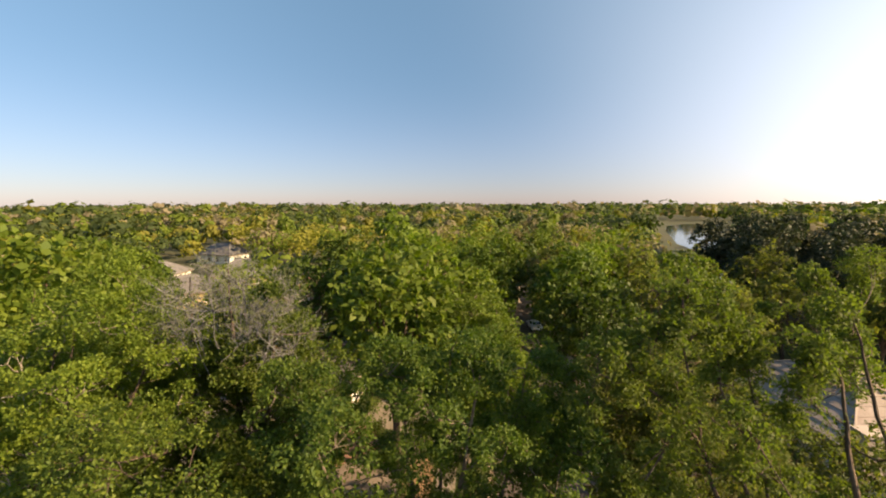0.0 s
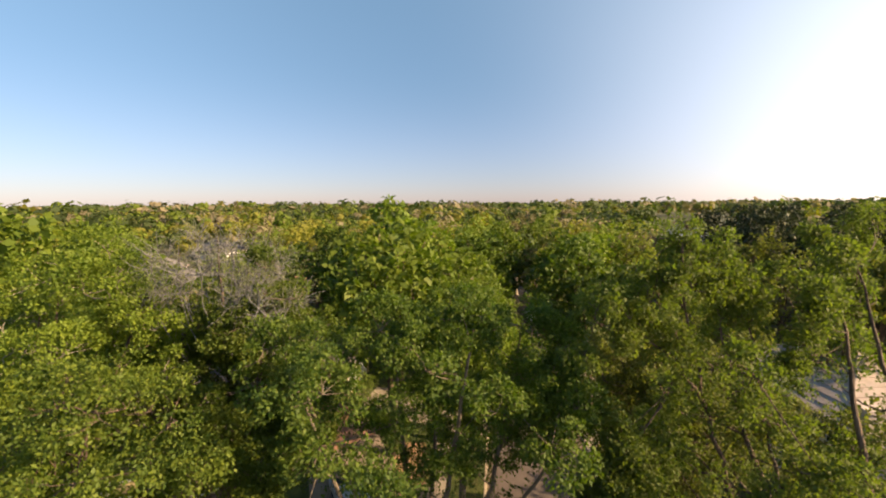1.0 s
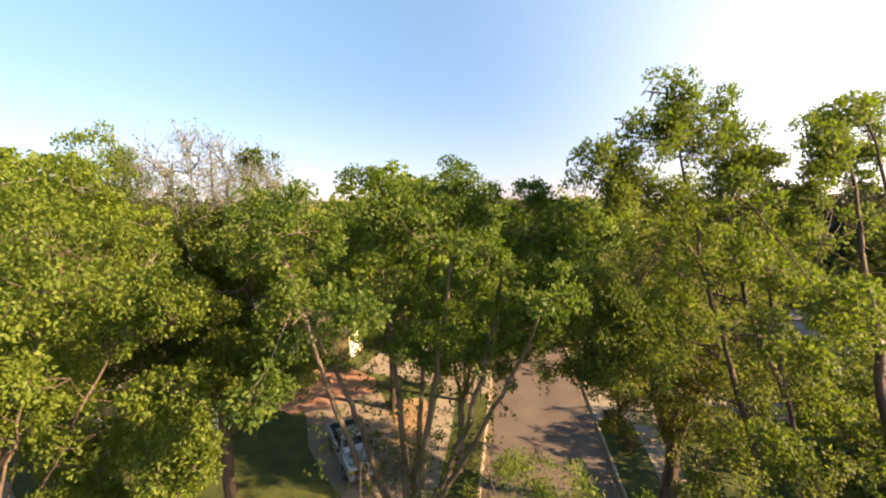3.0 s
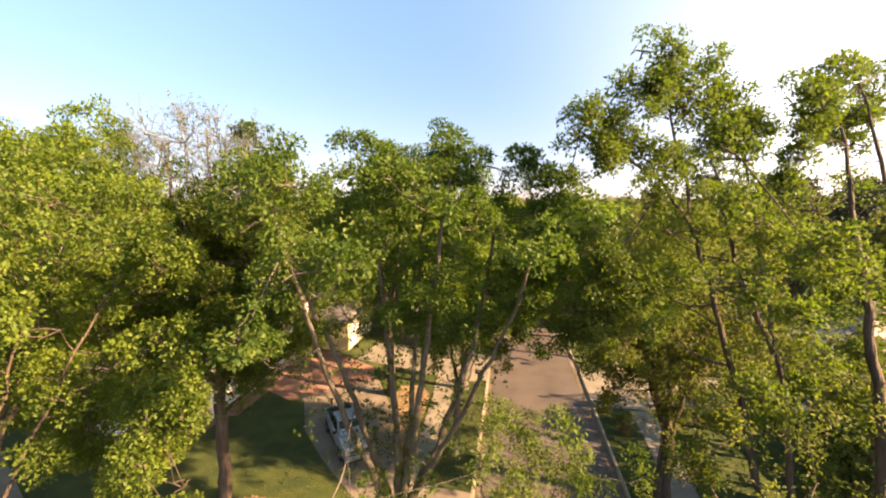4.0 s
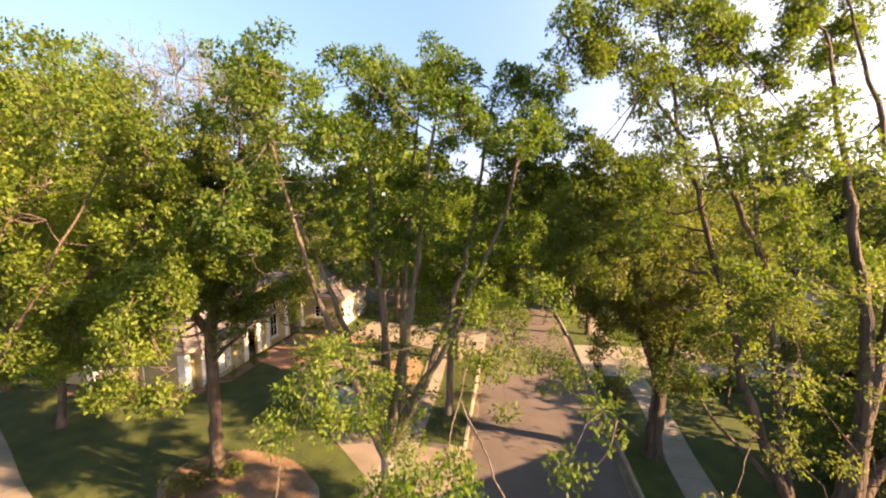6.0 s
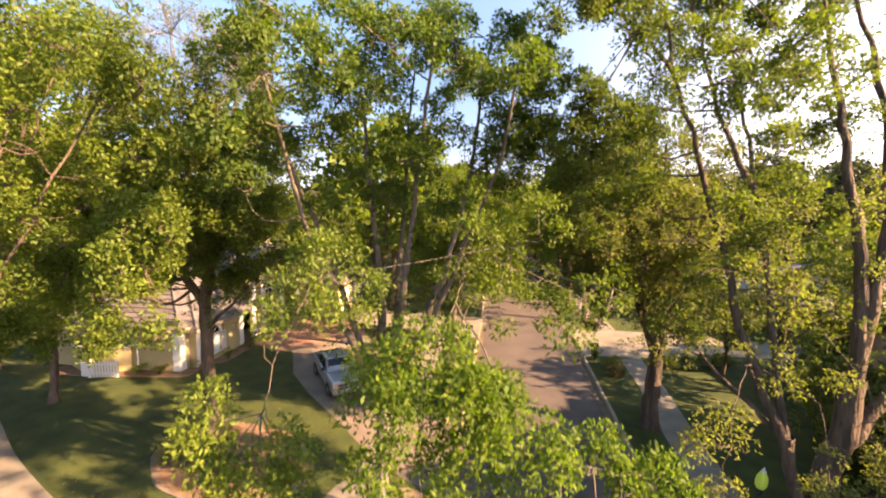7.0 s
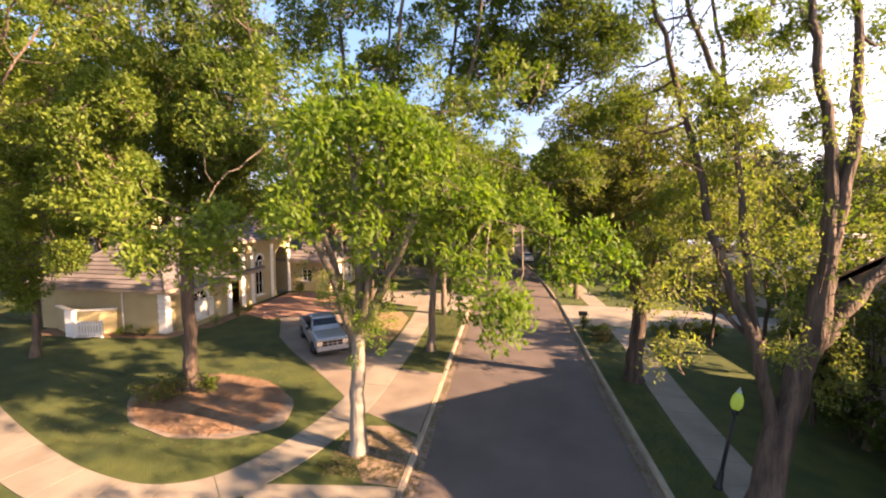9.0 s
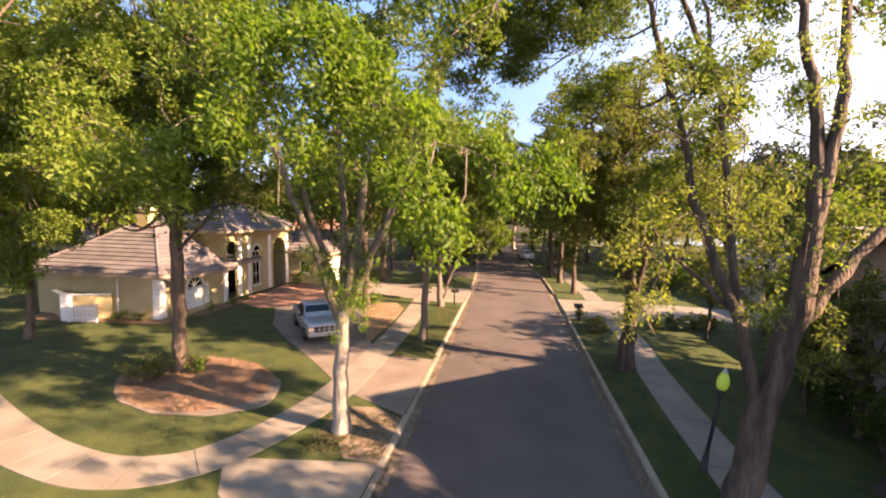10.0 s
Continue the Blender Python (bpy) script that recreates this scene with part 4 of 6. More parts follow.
lobed_tree("verge_tree", "slim grey-brown tree on the grass strip", (-2.9, 20.5, 0.13),
          [([(0, 0, -0.2), (0.05, 0, 2), (0.1, 0.1, 4.2)], 0.22, 0.17),
           ([(0.1, 0.1, 4), (-0.5, 0.2, 7), (-1.1, 0.2, 11.0)], 0.11, 0.03),
           ([(0.1, 0.1, 4), (0.9, 0.3, 7.0), (2.4, 0.3, 11)], 0.11, 0.03),
           ([(0.1, 0.1, 3.8), (0.9, -0.4, 5.8), (2.4, -1.2, 8.4)], 0.09, 0.03)],
          shell_lobes(rng0, (-1.7, 20.3, 8.6), (3.2, 2.9, 3.3), 26, 1.1) + [(0.9, 19.4, 9.6, 1.0), (1.6, 20.2, 10.4, 1.0), (-0.2, 18.0, 9.2, 0.9), (0.5, 17.0, 9.3, 0.90), (2.2, 18.3, 9.8, 0.90), (3.8, 18.5, 9.2, 0.90), (1.4, 16.2, 10.7, 0.80), (4.4, 19.8, 10.8, 0.80), (0.0, 16.1, 11.4, 0.80)],
          LEAF_GREEN, BARK_MID, 16, size=0.15, per_m2=95, sparse=(4.2, 8, 60, 0.5))

lobed_tree("verge_tree", "forked grey-brown tree beside a mailbox", (-3.3, 28.6, 0.13),
          [([(0, 0, -0.2), (-0.1, 0, 2.2), (-0.1, 0, 4.5)], 0.24, 0.17),
           ([(0.2, 0, 0.6), (0.7, 0, 2.2), (1.5, 0, 4.4), (2.2, 0, 7.4)], 0.09, 0.03),
           ([(-0.1, 0, 4.2), (-0.7, 0.2, 8), (-1.4, 0.2, 12)], 0.12, 0.03),
           ([(-0.1, 0, 4.2), (0.4, 0.3, 8), (0.8, 0.5, 12.5)], 0.12, 0.03)],
          shell_lobes(rng0, (-2.7, 28.7, 9.0), (3.7, 3.3, 4.2), 26, 1.25) + [(-0.2, 28.0, 5.6, 0.9), (0.6, 28.4, 6.4, 0.8), (0.9, 29.0, 5.0, 0.6)],
          LEAF_GREEN, BARK_MID, 17, size=0.19, per_m2=60)

lobed_tree("lawn_tree", "dark-trunked oak with green crown behind the garden wall", (-22.8, 15.9, 0.13), auto_stems(rng0, 14.5, 5.2, 5, 3.0, 0.2),
           shell_lobes(rng0, (-22.6, 16.0, 10.0), (3.8, 3.8, 4.4), 24, 1.5) + [(-21.0, 14.6, 6.2, 1.0), (-22.6, 14.2, 5.6, 0.8), (-19.9, 15.6, 6.8, 0.9), (-23.8, 15.2, 5.2, 1.0), (-21.7, 15.0, 5.0, 0.8), (-24.8, 16.0, 6.4, 1.2), (-22.7, 14.6, 4.4, 0.6), (-24.4, 15.6, 4.0, 0.9), (-21.9, 15.3, 4.1, 0.8), (-23.2, 15.0, 4.8, 1.0), (-25.4, 16.4, 5.0, 1.1)], LEAF_YOUNG, BARK, 18, size=0.18, per_m2=70)
lobed_tree("lawn_tree", "broad sunlit oak with rounded bright green crown", (-19.0, 9.2, 0.13),
          [([(0, 0, -0.2), (0.2, 0.2, 2.5), (0.6, 0.5, 5.2)], 0.34, 0.26)] +
          [([(0.6, 0.5, 4.9), (0.6 + 0.5 * (u - 0.6), 0.5 + 0.5 * (v - 0.5), 9.0), (u, v, h)], 0.17, 0.03) for u, v, h in ((4.0, 3.2, 15.6), (2.4, 2.4, 15.4), (5.6, 2.4, 14.6), (0.6, 3.0, 14.2), (3.0, 4.4, 14.2), (-0.8, 0.4, 12.5), (4.8, 0.4, 13.0))],
          [(-15.2, 12.6, 16.2, 1.6), (-14.6, 10.7, 15.6, 1.5), (-16.7, 11.8, 15.6, 1.6), (-14.2, 9.0, 13.8, 1.45), (-13.0, 11.4, 14.4, 1.35), (-16.5, 10.0, 13.6, 1.6), (-18.2, 12.4, 14.4, 1.7), (-12.8, 12.4, 15.2, 1.0), (-14.6, 11.2, 12.2, 1.5),
           (-18.6, 9.6, 12.4, 1.9), (-16.2, 13.6, 12.8, 1.6), (-12.7, 10.0, 12.6, 1.2), (-13.8, 9.4, 10.8, 1.25), (-16.0, 11.0, 10.4, 1.5), (-17.6, 8.0, 10.6, 1.6), (-14.8, 13.4, 14.4, 1.4), (-20.2, 11.0, 10.2, 1.6)],
          LEAF_GREEN, BARK, 19, size=0.122, per_m2=155, gaps=-0.28, twig_bark=BARK_PALE)
lobed_tree("lawn_tree", "leafy oak on the lawn by the curved walk", (-11.4, 4.3, 0.13),
          [([(0, 0, -0.2), (-0.1, 0.1, 2.4), (-0.2, 0.2, 4.9)], 0.3, 0.22)] +
          [([(-0.2, 0.2, 4.7), (-0.2 + 0.45 * u, 0.2 + 0.45 * v, 8.6), (u, v, h)], 0.05, 0.018) for u, v, h in ((1.6, 2.1, 13.6), (3.2, 2.4, 13.0), (0.2, 3.6, 13.4), (0.6, -0.7, 13.6), (-1.0, 0.2, 12.2), (2.4, -0.8, 11.8))],
          [(-9.8, 6.4, 14.0, 1.3), (-8.0, 6.8, 13.7, 1.15), (-10.4, 6.2, 12.5, 1.2), (-9.4, 6.0, 11.4, 1.0), (-11.4, 8.2, 14.0, 1.1), (-7.5, 6.4, 12.5, 0.9), (-9.8, 5.8, 10.0, 0.8), (-7.2, 5.8, 9.9, 0.65), (-7.0, 5.4, 9.1, 0.5), (-11.5, 5.5, 10.6, 1.0),
           (-12.2, 7.2, 12.6, 1.3), (-9.0, 5.0, 13.2, 1.2), (-10.8, 3.6, 14.0, 1.5), (-12.4, 4.4, 12.4, 1.5), (-8.8, 3.8, 12.2, 1.1), (-11.6, 3.4, 11.2, 1.2), (-6.8, 6.4, 10.3, 0.65), (-8.4, 6.4, 10.6, 0.85), (-10.8, 7.0, 9.8, 0.8),
           (-8.1, 5.8, 8.5, 0.5), (-6.4, 5.7, 8.4, 0.45), (-9.9, 6.0, 8.6, 0.55), (-10.4, 7.2, 9.4, 0.65), (-10.2, 8.5, 9.1, 0.6), (-8.9, 7.0, 9.2, 0.6), (-7.6, 6.6, 8.9, 0.45), (-11.2, 7.2, 8.4, 0.6), (-10.7, 8.0, 6.6, 0.4), (-12.2, 8.4, 7.8, 0.6)],
          LEAF_YOUNG, BARK, 20, size=0.098, per_m2=205, gaps=-0.26)


# ---- further trees ----
MIDDLE = []
for i, (leaf, bark, h, word, dens, sz) in enumerate(((LEAF_GREEN, BARK, 15, "full green oak", 13, 0.45), (LEAF_DARK, BARK, 14.5, "dense dark green oak", 13, 0.45), (LEAF_GOLD, BARK, 13.5, "yellow-green spring tree", 15, 0.40),
                                                    (LEAF_BROWN, BARK_PALE, 13, "thin brownish tree in bud", 17, 0.30), (LEAF_GREEN, BARK, 16.5, "tall light green tree", 12, 0.46), (LEAF_PINE, BARK, 17, "dark tall pine-like tree", 13, 0.47))):
    rng = np.random.default_rng(40 + i)
    w = h * (0.235 if i != 5 else 0.17)
    MIDDLE.append(lobed_tree("tree", word + " in the wooded suburb", (0, 0, 0.1), auto_stems(rng, h * 0.9, 4.5, 5, w * 0.6, 0.26), shell_lobes(rng, (0, 0, h * 0.57), (w, w, h * 0.39), 21, h * 0.105),
                             leaf, bark, 60 + i, size=sz, per_m2=dens, split=1, group="suburb trees", fine=False, slim=0.34, gaps=-0.6, sides=5, fill=0))
# on the plan: x, y, which kind, size
# (15.8, 16.5) to (17.0, 13.2): small trees added to shade the right lawn and road
SPOTS = [(7.4, 36.5, 1, 0.9), (6.8, 52.5, 2, 1.15), (-3.6, 54.5, 1, 1.05), (6.6, 60, 3, 1.2), (-1.0, 63.5, 0, 1.1), (2.5, 82, 3, 1.25), (15.8, 16.5, 2, 0.5), (17.2, 21.6, 2, 0.6), (14.2, 17.6, 1, 0.36), (17.0, 13.2, 2, 0.4), (12.4, 15.0, 2, 0.38), (17.0, 26.0, 2, 0.5), (19.0, 3.0, 4, 0.8),
         (40, 55, 5, 0.9), (50, 56, 5, 1.0), (55, 66, 5, 1.0), (57, 78, 5, 1.05), (66, 70, 5, 1.0), (70, 84, 5, 1.0), (48, 66, 5, 1.0), (62, 52, 5, 0.9), (78, 72, 5, 1.0), (-30, 26, 0, 0.95), (-36, 34, 1, 0.9), (-33, 44, 0, 0.9), (-48, 30, 0, 1.0), (-47, 46, 1, 0.95), (-18, 46, 0, 1.0), (-12, 56, 0, 1.05), (-20, 58, 2, 1.0), (20, 50, 0, 1.0), (24, 56, 2, 1.0), (30, 48, 2, 0.95), (18, 62, 2, 1.05), (23, 44, 2, 0.85),
         (6.9, 42, 1, 1.05), (6.3, 46, 1, 1.05), (-11.5, 43.8, 0, 0.9), (-4.2, 38.5, 0, 1.0), (-6, 58, 2, 0.9), (9.5, 57, 0, 1.0), (0, 74, 2, 1.05), (-6, 70, 0, 1.0), (6, 78, 0, 1.05), (12, 70, 2, 1.0),
         (13, 24, 2, 0.42), (15.6, 19.5, 2, 0.46), (13, 13.5, 2, 0.4), (16, 46, 2, 0.95), (27, 36, 0, 0.65), (36, 24, 2, 1.0), (26, -6, 1, 0.9), (35, 10, 4, 1.0), (38, 46, 2, 1.05), (13, 62, 0, 1.0),
         # (25, 0) to (13.5, -1.5): unseen trees, added to shade the road and lawn
         (-8.4, 26.8, 0, 1.2), (-10.5, 38, 4, 1.12), (-19, 38.5, 1, 1.0), (-22, 45, 3, 0.9), (-28, 40, 0, 0.78), (-34, 30, 4, 1.0), (-36, 14, 4, 1.1), (-31, 19, 4, 1.18), (-25, 6, 0, 0.95), (-42, 24, 0, 1.05), (-44, 36, 4, 1.0), (-38, 48, 1, 0.6), (-16, 52, 3, 1.0), (-8, 50, 3, 0.9), (-26, 60, 1, 1.1), (-14, 64, 2, 1.0), (45, 62, 5, 0.95), (52, 70, 5, 1.0), (60, 60, 5, 0.95), (64, 78, 5, 1.0), (46, 44, 5, 0.9), (72, 66, 5, 1.0), (25, 0, 1, 0.9), (18, -3, 1, 0.85), (12.4, 4.2, 2, 0.55), (13.5, -1.5, 1, 0.85), (37, 65, 5, 1.05), (41, 72, 5, 1.0), (47, 75, 5, 1.05), (36, 77, 5, 1.0), (44, 82, 5, 1.05), (33, 58, 2, 1.05)]
first = set()
for x, y, k, f in SPOTS:
    m = pose(x, y, 0.1, 0, 0, (x * 37 + y * 53) % 360) @ Matrix.Diagonal((f, f, f, 1))
    if k not in first:
        first.add(k)
        MIDDLE[k].matrix_basis = m
    else:
        copy_thing(MIDDLE[k], pose(x, y, 0.1, 0, 0, (x * 37 + y * 53) % 360)).scale = (f, f, f)


FAR_HOUSES = [(-64, 92), (-95, 127), (-63, 72), (-86, 89), (-38, 80)]


def pond(x, y):
    """Whether a spot lies in open water or in the clearing before it."""
    a = math.degrees(math.atan2(x + 1, y + 1))
    r = math.hypot(x, y)
    return (18.5 < a < 27.5 and 96 < r < 520) or any(math.hypot(x - hx, y - hy) < 11 or (abs(a - math.degrees(math.atan2(hx + 1, hy + 1))) < 2.0 and r < math.hypot(hx, hy) + 6) for hx, hy in FAR_HOUSES)


WOOD = {"green": leaf_material("wood_green", (0.085, 0.118, 0.016), (0.115, 0.145, 0.020), (0.13, 0.155, 0.022), 0.35, 0.7, 0.15),
        # dark green lightened: distance haze is put into the colour
        "dark green": leaf_material("wood_dark", (0.044, 0.064, 0.020), (0.062, 0.084, 0.024), (0.074, 0.096, 0.026), 0.3, 0.7, 0.15),
        "grey-brown": leaf_material("wood_brown", (0.135, 0.112, 0.068), (0.17, 0.142, 0.09), (0.185, 0.155, 0.095), 0.25, 0.8, 0.15),
        "yellow-green": leaf_material("wood_gold", (0.14, 0.135, 0.022), (0.175, 0.162, 0.028), (0.19, 0.172, 0.034), 0.35, 0.7, 0.15)}


def wood(name, label, r0, r1, gap, cards, size, height, seed, shares):
    """Woods on a jittered grid of the plan, every crown of several lobes and of its own kind; one object a kind."""
    rng = np.random.default_rng(seed)
    out = {k: ([], []) for k in WOOD}
    kinds = list(WOOD)
    r = r0
    while r < r1:
        step = gap * (1 if r1 < 500 else r / 420)
        n = int(r * 2.13 / step)
        for i in range(n):
            a = radians(-66 + 122 * (i + rng.uniform(0, 1)) / n)
            q = r + rng.uniform(-0.5, 0.5) * step
            x, y = q * math.sin(a), q * math.cos(a)
            if pond(x, y):
                continue
            tone = noise.noise((x * 0.012, y * 0.012, 3.0))
            p = np.array(shares) * (1 + np.array([0.0, 1.6, -1.2, -0.4]) * max(-0.8, min(0.8, tone * 2)))
            kind = kinds[rng.choice(4, p=np.maximum(p, 0.02) / np.maximum(p, 0.02).sum())]
            h = height * (rng.uniform(0.68, 1.16) if q < 420 else rng.choice([0.75, 0.95, 1.0, 1.1, 1.35]))
            w = h * rng.uniform(0.27, 0.42) * (1.0 if q < 400 else 1.6)
            lobes = 11 if q < 150 else 6 if q < 420 else 3
            u = rng.normal(0, 1, (lobes, 3))
            u /= np.linalg.norm(u, axis=1)[:, None]
            u[:, 2] = np.abs(u[:, 2]) * 0.9 - 0.1
            out[kind][0].append(np.array([x, y, h * 0.55]) + u * np.array([w * 0.72, w * 0.72, h * 0.33]))
            out[kind][1].append(w * (0.5 if lobes > 3 else 0.75) * rng.uniform(0.7, 1.15, lobes))
        r += step * 0.9
    for kind in kinds:
        if not out[kind][0]:
            continue
        c, z = np.vstack(out[kind][0]), np.concatenate(out[kind][1])
        k = np.repeat(np.arange(len(c)), cards)
        u = rng.normal(0, 1, (len(k), 3))
        u /= np.linalg.norm(u, axis=1)[:, None]
        mid = c[k] + u * (z[k] * rng.uniform(0.75, 1.05, len(k)))[:, None] * np.array([1, 1, 0.8])
        face = u + rng.normal(0, 0.2, u.shape) + np.array([0, 0, 0.2])
        face /= np.linalg.norm(face, axis=1)[:, None]
        d = np.cross(face, rng.normal(0, 1, u.shape))
        d /= np.linalg.norm(d, axis=1)[:, None]
        e = np.cross(d, face)
        s = (size * rng.uniform(0.6, 1.3, len(mid)))[:, None]
        v = np.stack([mid - d * s * 0.5, mid + e * s * 0.4, mid + d * s * 0.5, mid - e * s * 0.4], 1)
        tagged(new(name, quads(name, v, WOOD[kind])), kind + " " + label, "woods", kind="stuff")


wood("woods", "tree crowns of the middle distance", 62, 150, 8.4, 31, 0.86, 14.3, 1, (0.3, 0.28, 0.2, 0.22))
wood("woods", "tree crowns further off", 150, 420, 9.8, 15, 1.95, 14.8, 2, (0.25, 0.42, 0.2, 0.13))
wood("far_woods", "woods running flat to the horizon", 420, 3200, 17, 7, 6.4, 15.0, 3, (0.1, 0.66, 0.2, 0.04))


# ---- water ----
slab("pond", [(40, 112), (54, 108), (76, 114), (90, 130), (84, 142), (68, 147), (50, 140), (40, 126)], 0.14, WATER, "still pond reflecting the sky between trees", "water", 0.05)
slab("lake", [(80, 190), (90, 184), (99, 200), (112, 240), (140, 300), (190, 400), (172, 420), (140, 380), (114, 310), (97, 255), (84, 215)], 0.14, WATER, "narrow bright lake winding into the distance", "water", 0.05)
slab("bank", [(40, 144), (60, 147), (84, 150), (120, 210), (86, 181), (70, 184), (60, 176), (44, 160)], 0.132, LAWN, "grassy bank between the pond and the lake", "bank", 0.05)


# ---- houses ----
def oriented(bm, m):
    bmesh.ops.transform(bm, matrix=m, verts=bm.verts)
    return bm


def join_boxes(boxes):
    bm = bmesh.new()
    for x0, x1, y0, y1, z0, z1 in boxes:
        bmesh.ops.create_cube(bm, size=1, matrix=Matrix.Translation(((x0 + x1) / 2, (y0 + y1) / 2, (z0 + z1) / 2)) @ Matrix.Diagonal((x1 - x0, y1 - y0, z1 - z0, 1)))
    return bm


def wall_bm(length, height, openings, thick=0.2):
    """A wall along x from 0, its face at y = 0, with openings (x0, x1, z0, z1, arched) that go through it."""
    bm = bmesh.new()

    def block(outline):
        lo = [bm.verts.new((x, 0.0, z)) for x, z in outline]
        hi = [bm.verts.new((x, thick, z)) for x, z in outline]
        n = len(outline)
        bm.faces.new(lo)
        bm.faces.new(hi[::-1])
        for i in range(n):
            bm.faces.new((lo[(i + 1) % n], lo[i], hi[i], hi[(i + 1) % n]))

    x = 0.0
    for x0, x1, z0, z1, arched in sorted(openings):
        if x0 > x:
            block([(x, 0), (x0, 0), (x0, height), (x, height)])
        if z0 > 0.01:
            block([(x0, 0), (x1, 0), (x1, z0), (x0, z0)])
        if arched:
            r, c = (x1 - x0) / 2, (x0 + x1) / 2
            for k in range(8):
                a, b = math.pi * (1 - k / 8), math.pi * (1 - (k + 1) / 8)
                block([(c + r * math.cos(a), z1 - r + r * math.sin(a)), (c + r * math.cos(b), z1 - r + r * math.sin(b)), (c + r * math.cos(b), height), (c + r * math.cos(a), height)])
        elif z1 < height:
            block([(x0, z1), (x1, z1), (x1, height), (x0, height)])
        x = x1
    if x < length:
        block([(x, 0), (length, 0), (length, height), (x, height)])
    bmesh.ops.remove_doubles(bm, verts=bm.verts, dist=0.0005)
    return bm


def window_parts(house, m, x0, x1, z0, z1, arched, bars=(2, 3), shutters=False):
    """A window in an opening: frame, glazing bars and pane; trim round an arch."""
    root = new("window")
    root.parent = house
    r, c = (x1 - x0) / 2, (x0 + x1) / 2
    top = z1 - r if arched else z1
    outline = [(x0, z0), (x1, z0), (x1, top)]
    if arched:
        outline += [(c + r * math.cos(a), top + r * math.sin(a)) for a in np.linspace(0, math.pi, 11)[1:-1]]
    outline += [(x0, top)]
    bm = bmesh.new()
    bm.faces.new([bm.verts.new((x, 0.12, z)) for x, z in outline])
    bmesh.ops.solidify(bm, geom=bm.faces[:], thickness=0.01)
    part("pane", oriented(bm, m), GLASS_DARK, root)
    if shutters:
        part("blind", oriented(join_boxes([(x0 + 0.05, x1 - 0.05, 0.098, 0.106, z0 + 0.05 + 0.05 * i, z0 + 0.093 + 0.05 * i) for i in range(int((top - z0 - 0.1) / 0.05))]), m), WHITE, root, "closed white slatted blind")
        for k in range(1, 5):
            a = math.pi * k / 5
            part("fan_bar", oriented(oriented(box_bm(0, r - 0.02, 0.07, 0.11, -0.016, 0.016), pose(c, 0, top, 0, -math.degrees(a), 0)), m), WHITE, root)
    boxes = [(x0, x0 + 0.06, 0.05, 0.11, z0, top), (x1 - 0.06, x1, 0.05, 0.11, z0, top), (x0, x1, 0.05, 0.11, z0, z0 + 0.06), (x0, x1, 0.05, 0.11, top - 0.05, top)]
    for i in range(1, bars[0]):
        q = x0 + (x1 - x0) * i / bars[0]
        boxes.append((q - 0.018, q + 0.018, 0.07, 0.11, z0, top))
    for i in range(1, bars[1]):
        q = z0 + (top - z0) * i / bars[1]
        boxes.append((x0, x1, 0.07, 0.11, q - 0.018, q + 0.018))
    part("window_frame", oriented(join_boxes(boxes), m), WHITE, root)
    if arched:
        bm = bmesh.new()
        for k in range(10):
            a, b = math.pi * k / 10, math.pi * (k + 1) / 10
            pts = [(c + (r + e) * math.cos(q), top + (r + e) * math.sin(q)) for q, e in ((a, -0.02), (b, -0.02), (b, 0.14), (a, 0.14))]
            lo = [bm.verts.new((x, -0.05, z)) for x, z in pts]
            hi = [bm.verts.new((x, 0.04, z)) for x, z in pts]
            bm.faces.new(lo)
            bm.faces.new(hi[::-1])
            for i in range(4):
                bm.faces.new((lo[(i + 1) % 4], lo[i], hi[i], hi[(i + 1) % 4]))
        part("arch_trim", oriented(bm, m), WHITE, root)
    part("window_sill", oriented(box_bm(x0 - 0.1, x1 + 0.1, -0.08, 0.1, z0 - 0.09, z0 - 0.005), m), WHITE, root)
    if shutters:
        for s0, s1 in ((x0 - 0.5, x0 - 0.06), (x1 + 0.06, x1 + 0.5)):
            part("shutter", oriented(join_boxes([(s0, s1, -0.05, -0.005, z0, z0 + 0.08), (s0, s1, -0.05, -0.005, top - 0.08, top), (s0, s0 + 0.06, -0.05, -0.005, z0, top), (s1 - 0.06, s1, -0.05, -0.005, z0, top)]
                                               + [(s0, s1, -0.042, -0.012, z0 + 0.1 + 0.11 * i, z0 + 0.18 + 0.11 * i) for i in range(int((top - z0 - 0.25) / 0.11))]), m), WHITE, root)
    return root


def quoins(house, m, height, side=1):
    """Pale corner blocks, long and short in turn; m stands at the corner, x runs along the wall."""
    z, i = 0.1, 0
    while z + 0.28 < height:
        w = 0.50 if i % 2 == 0 else 0.46
        part("quoin", oriented(box_bm(min(0, side * w), max(0, side * w), -0.022, 0.03, z, z + 0.295, 0.008), m), WHITE, house)
        z, i = z + 0.31, i + 1


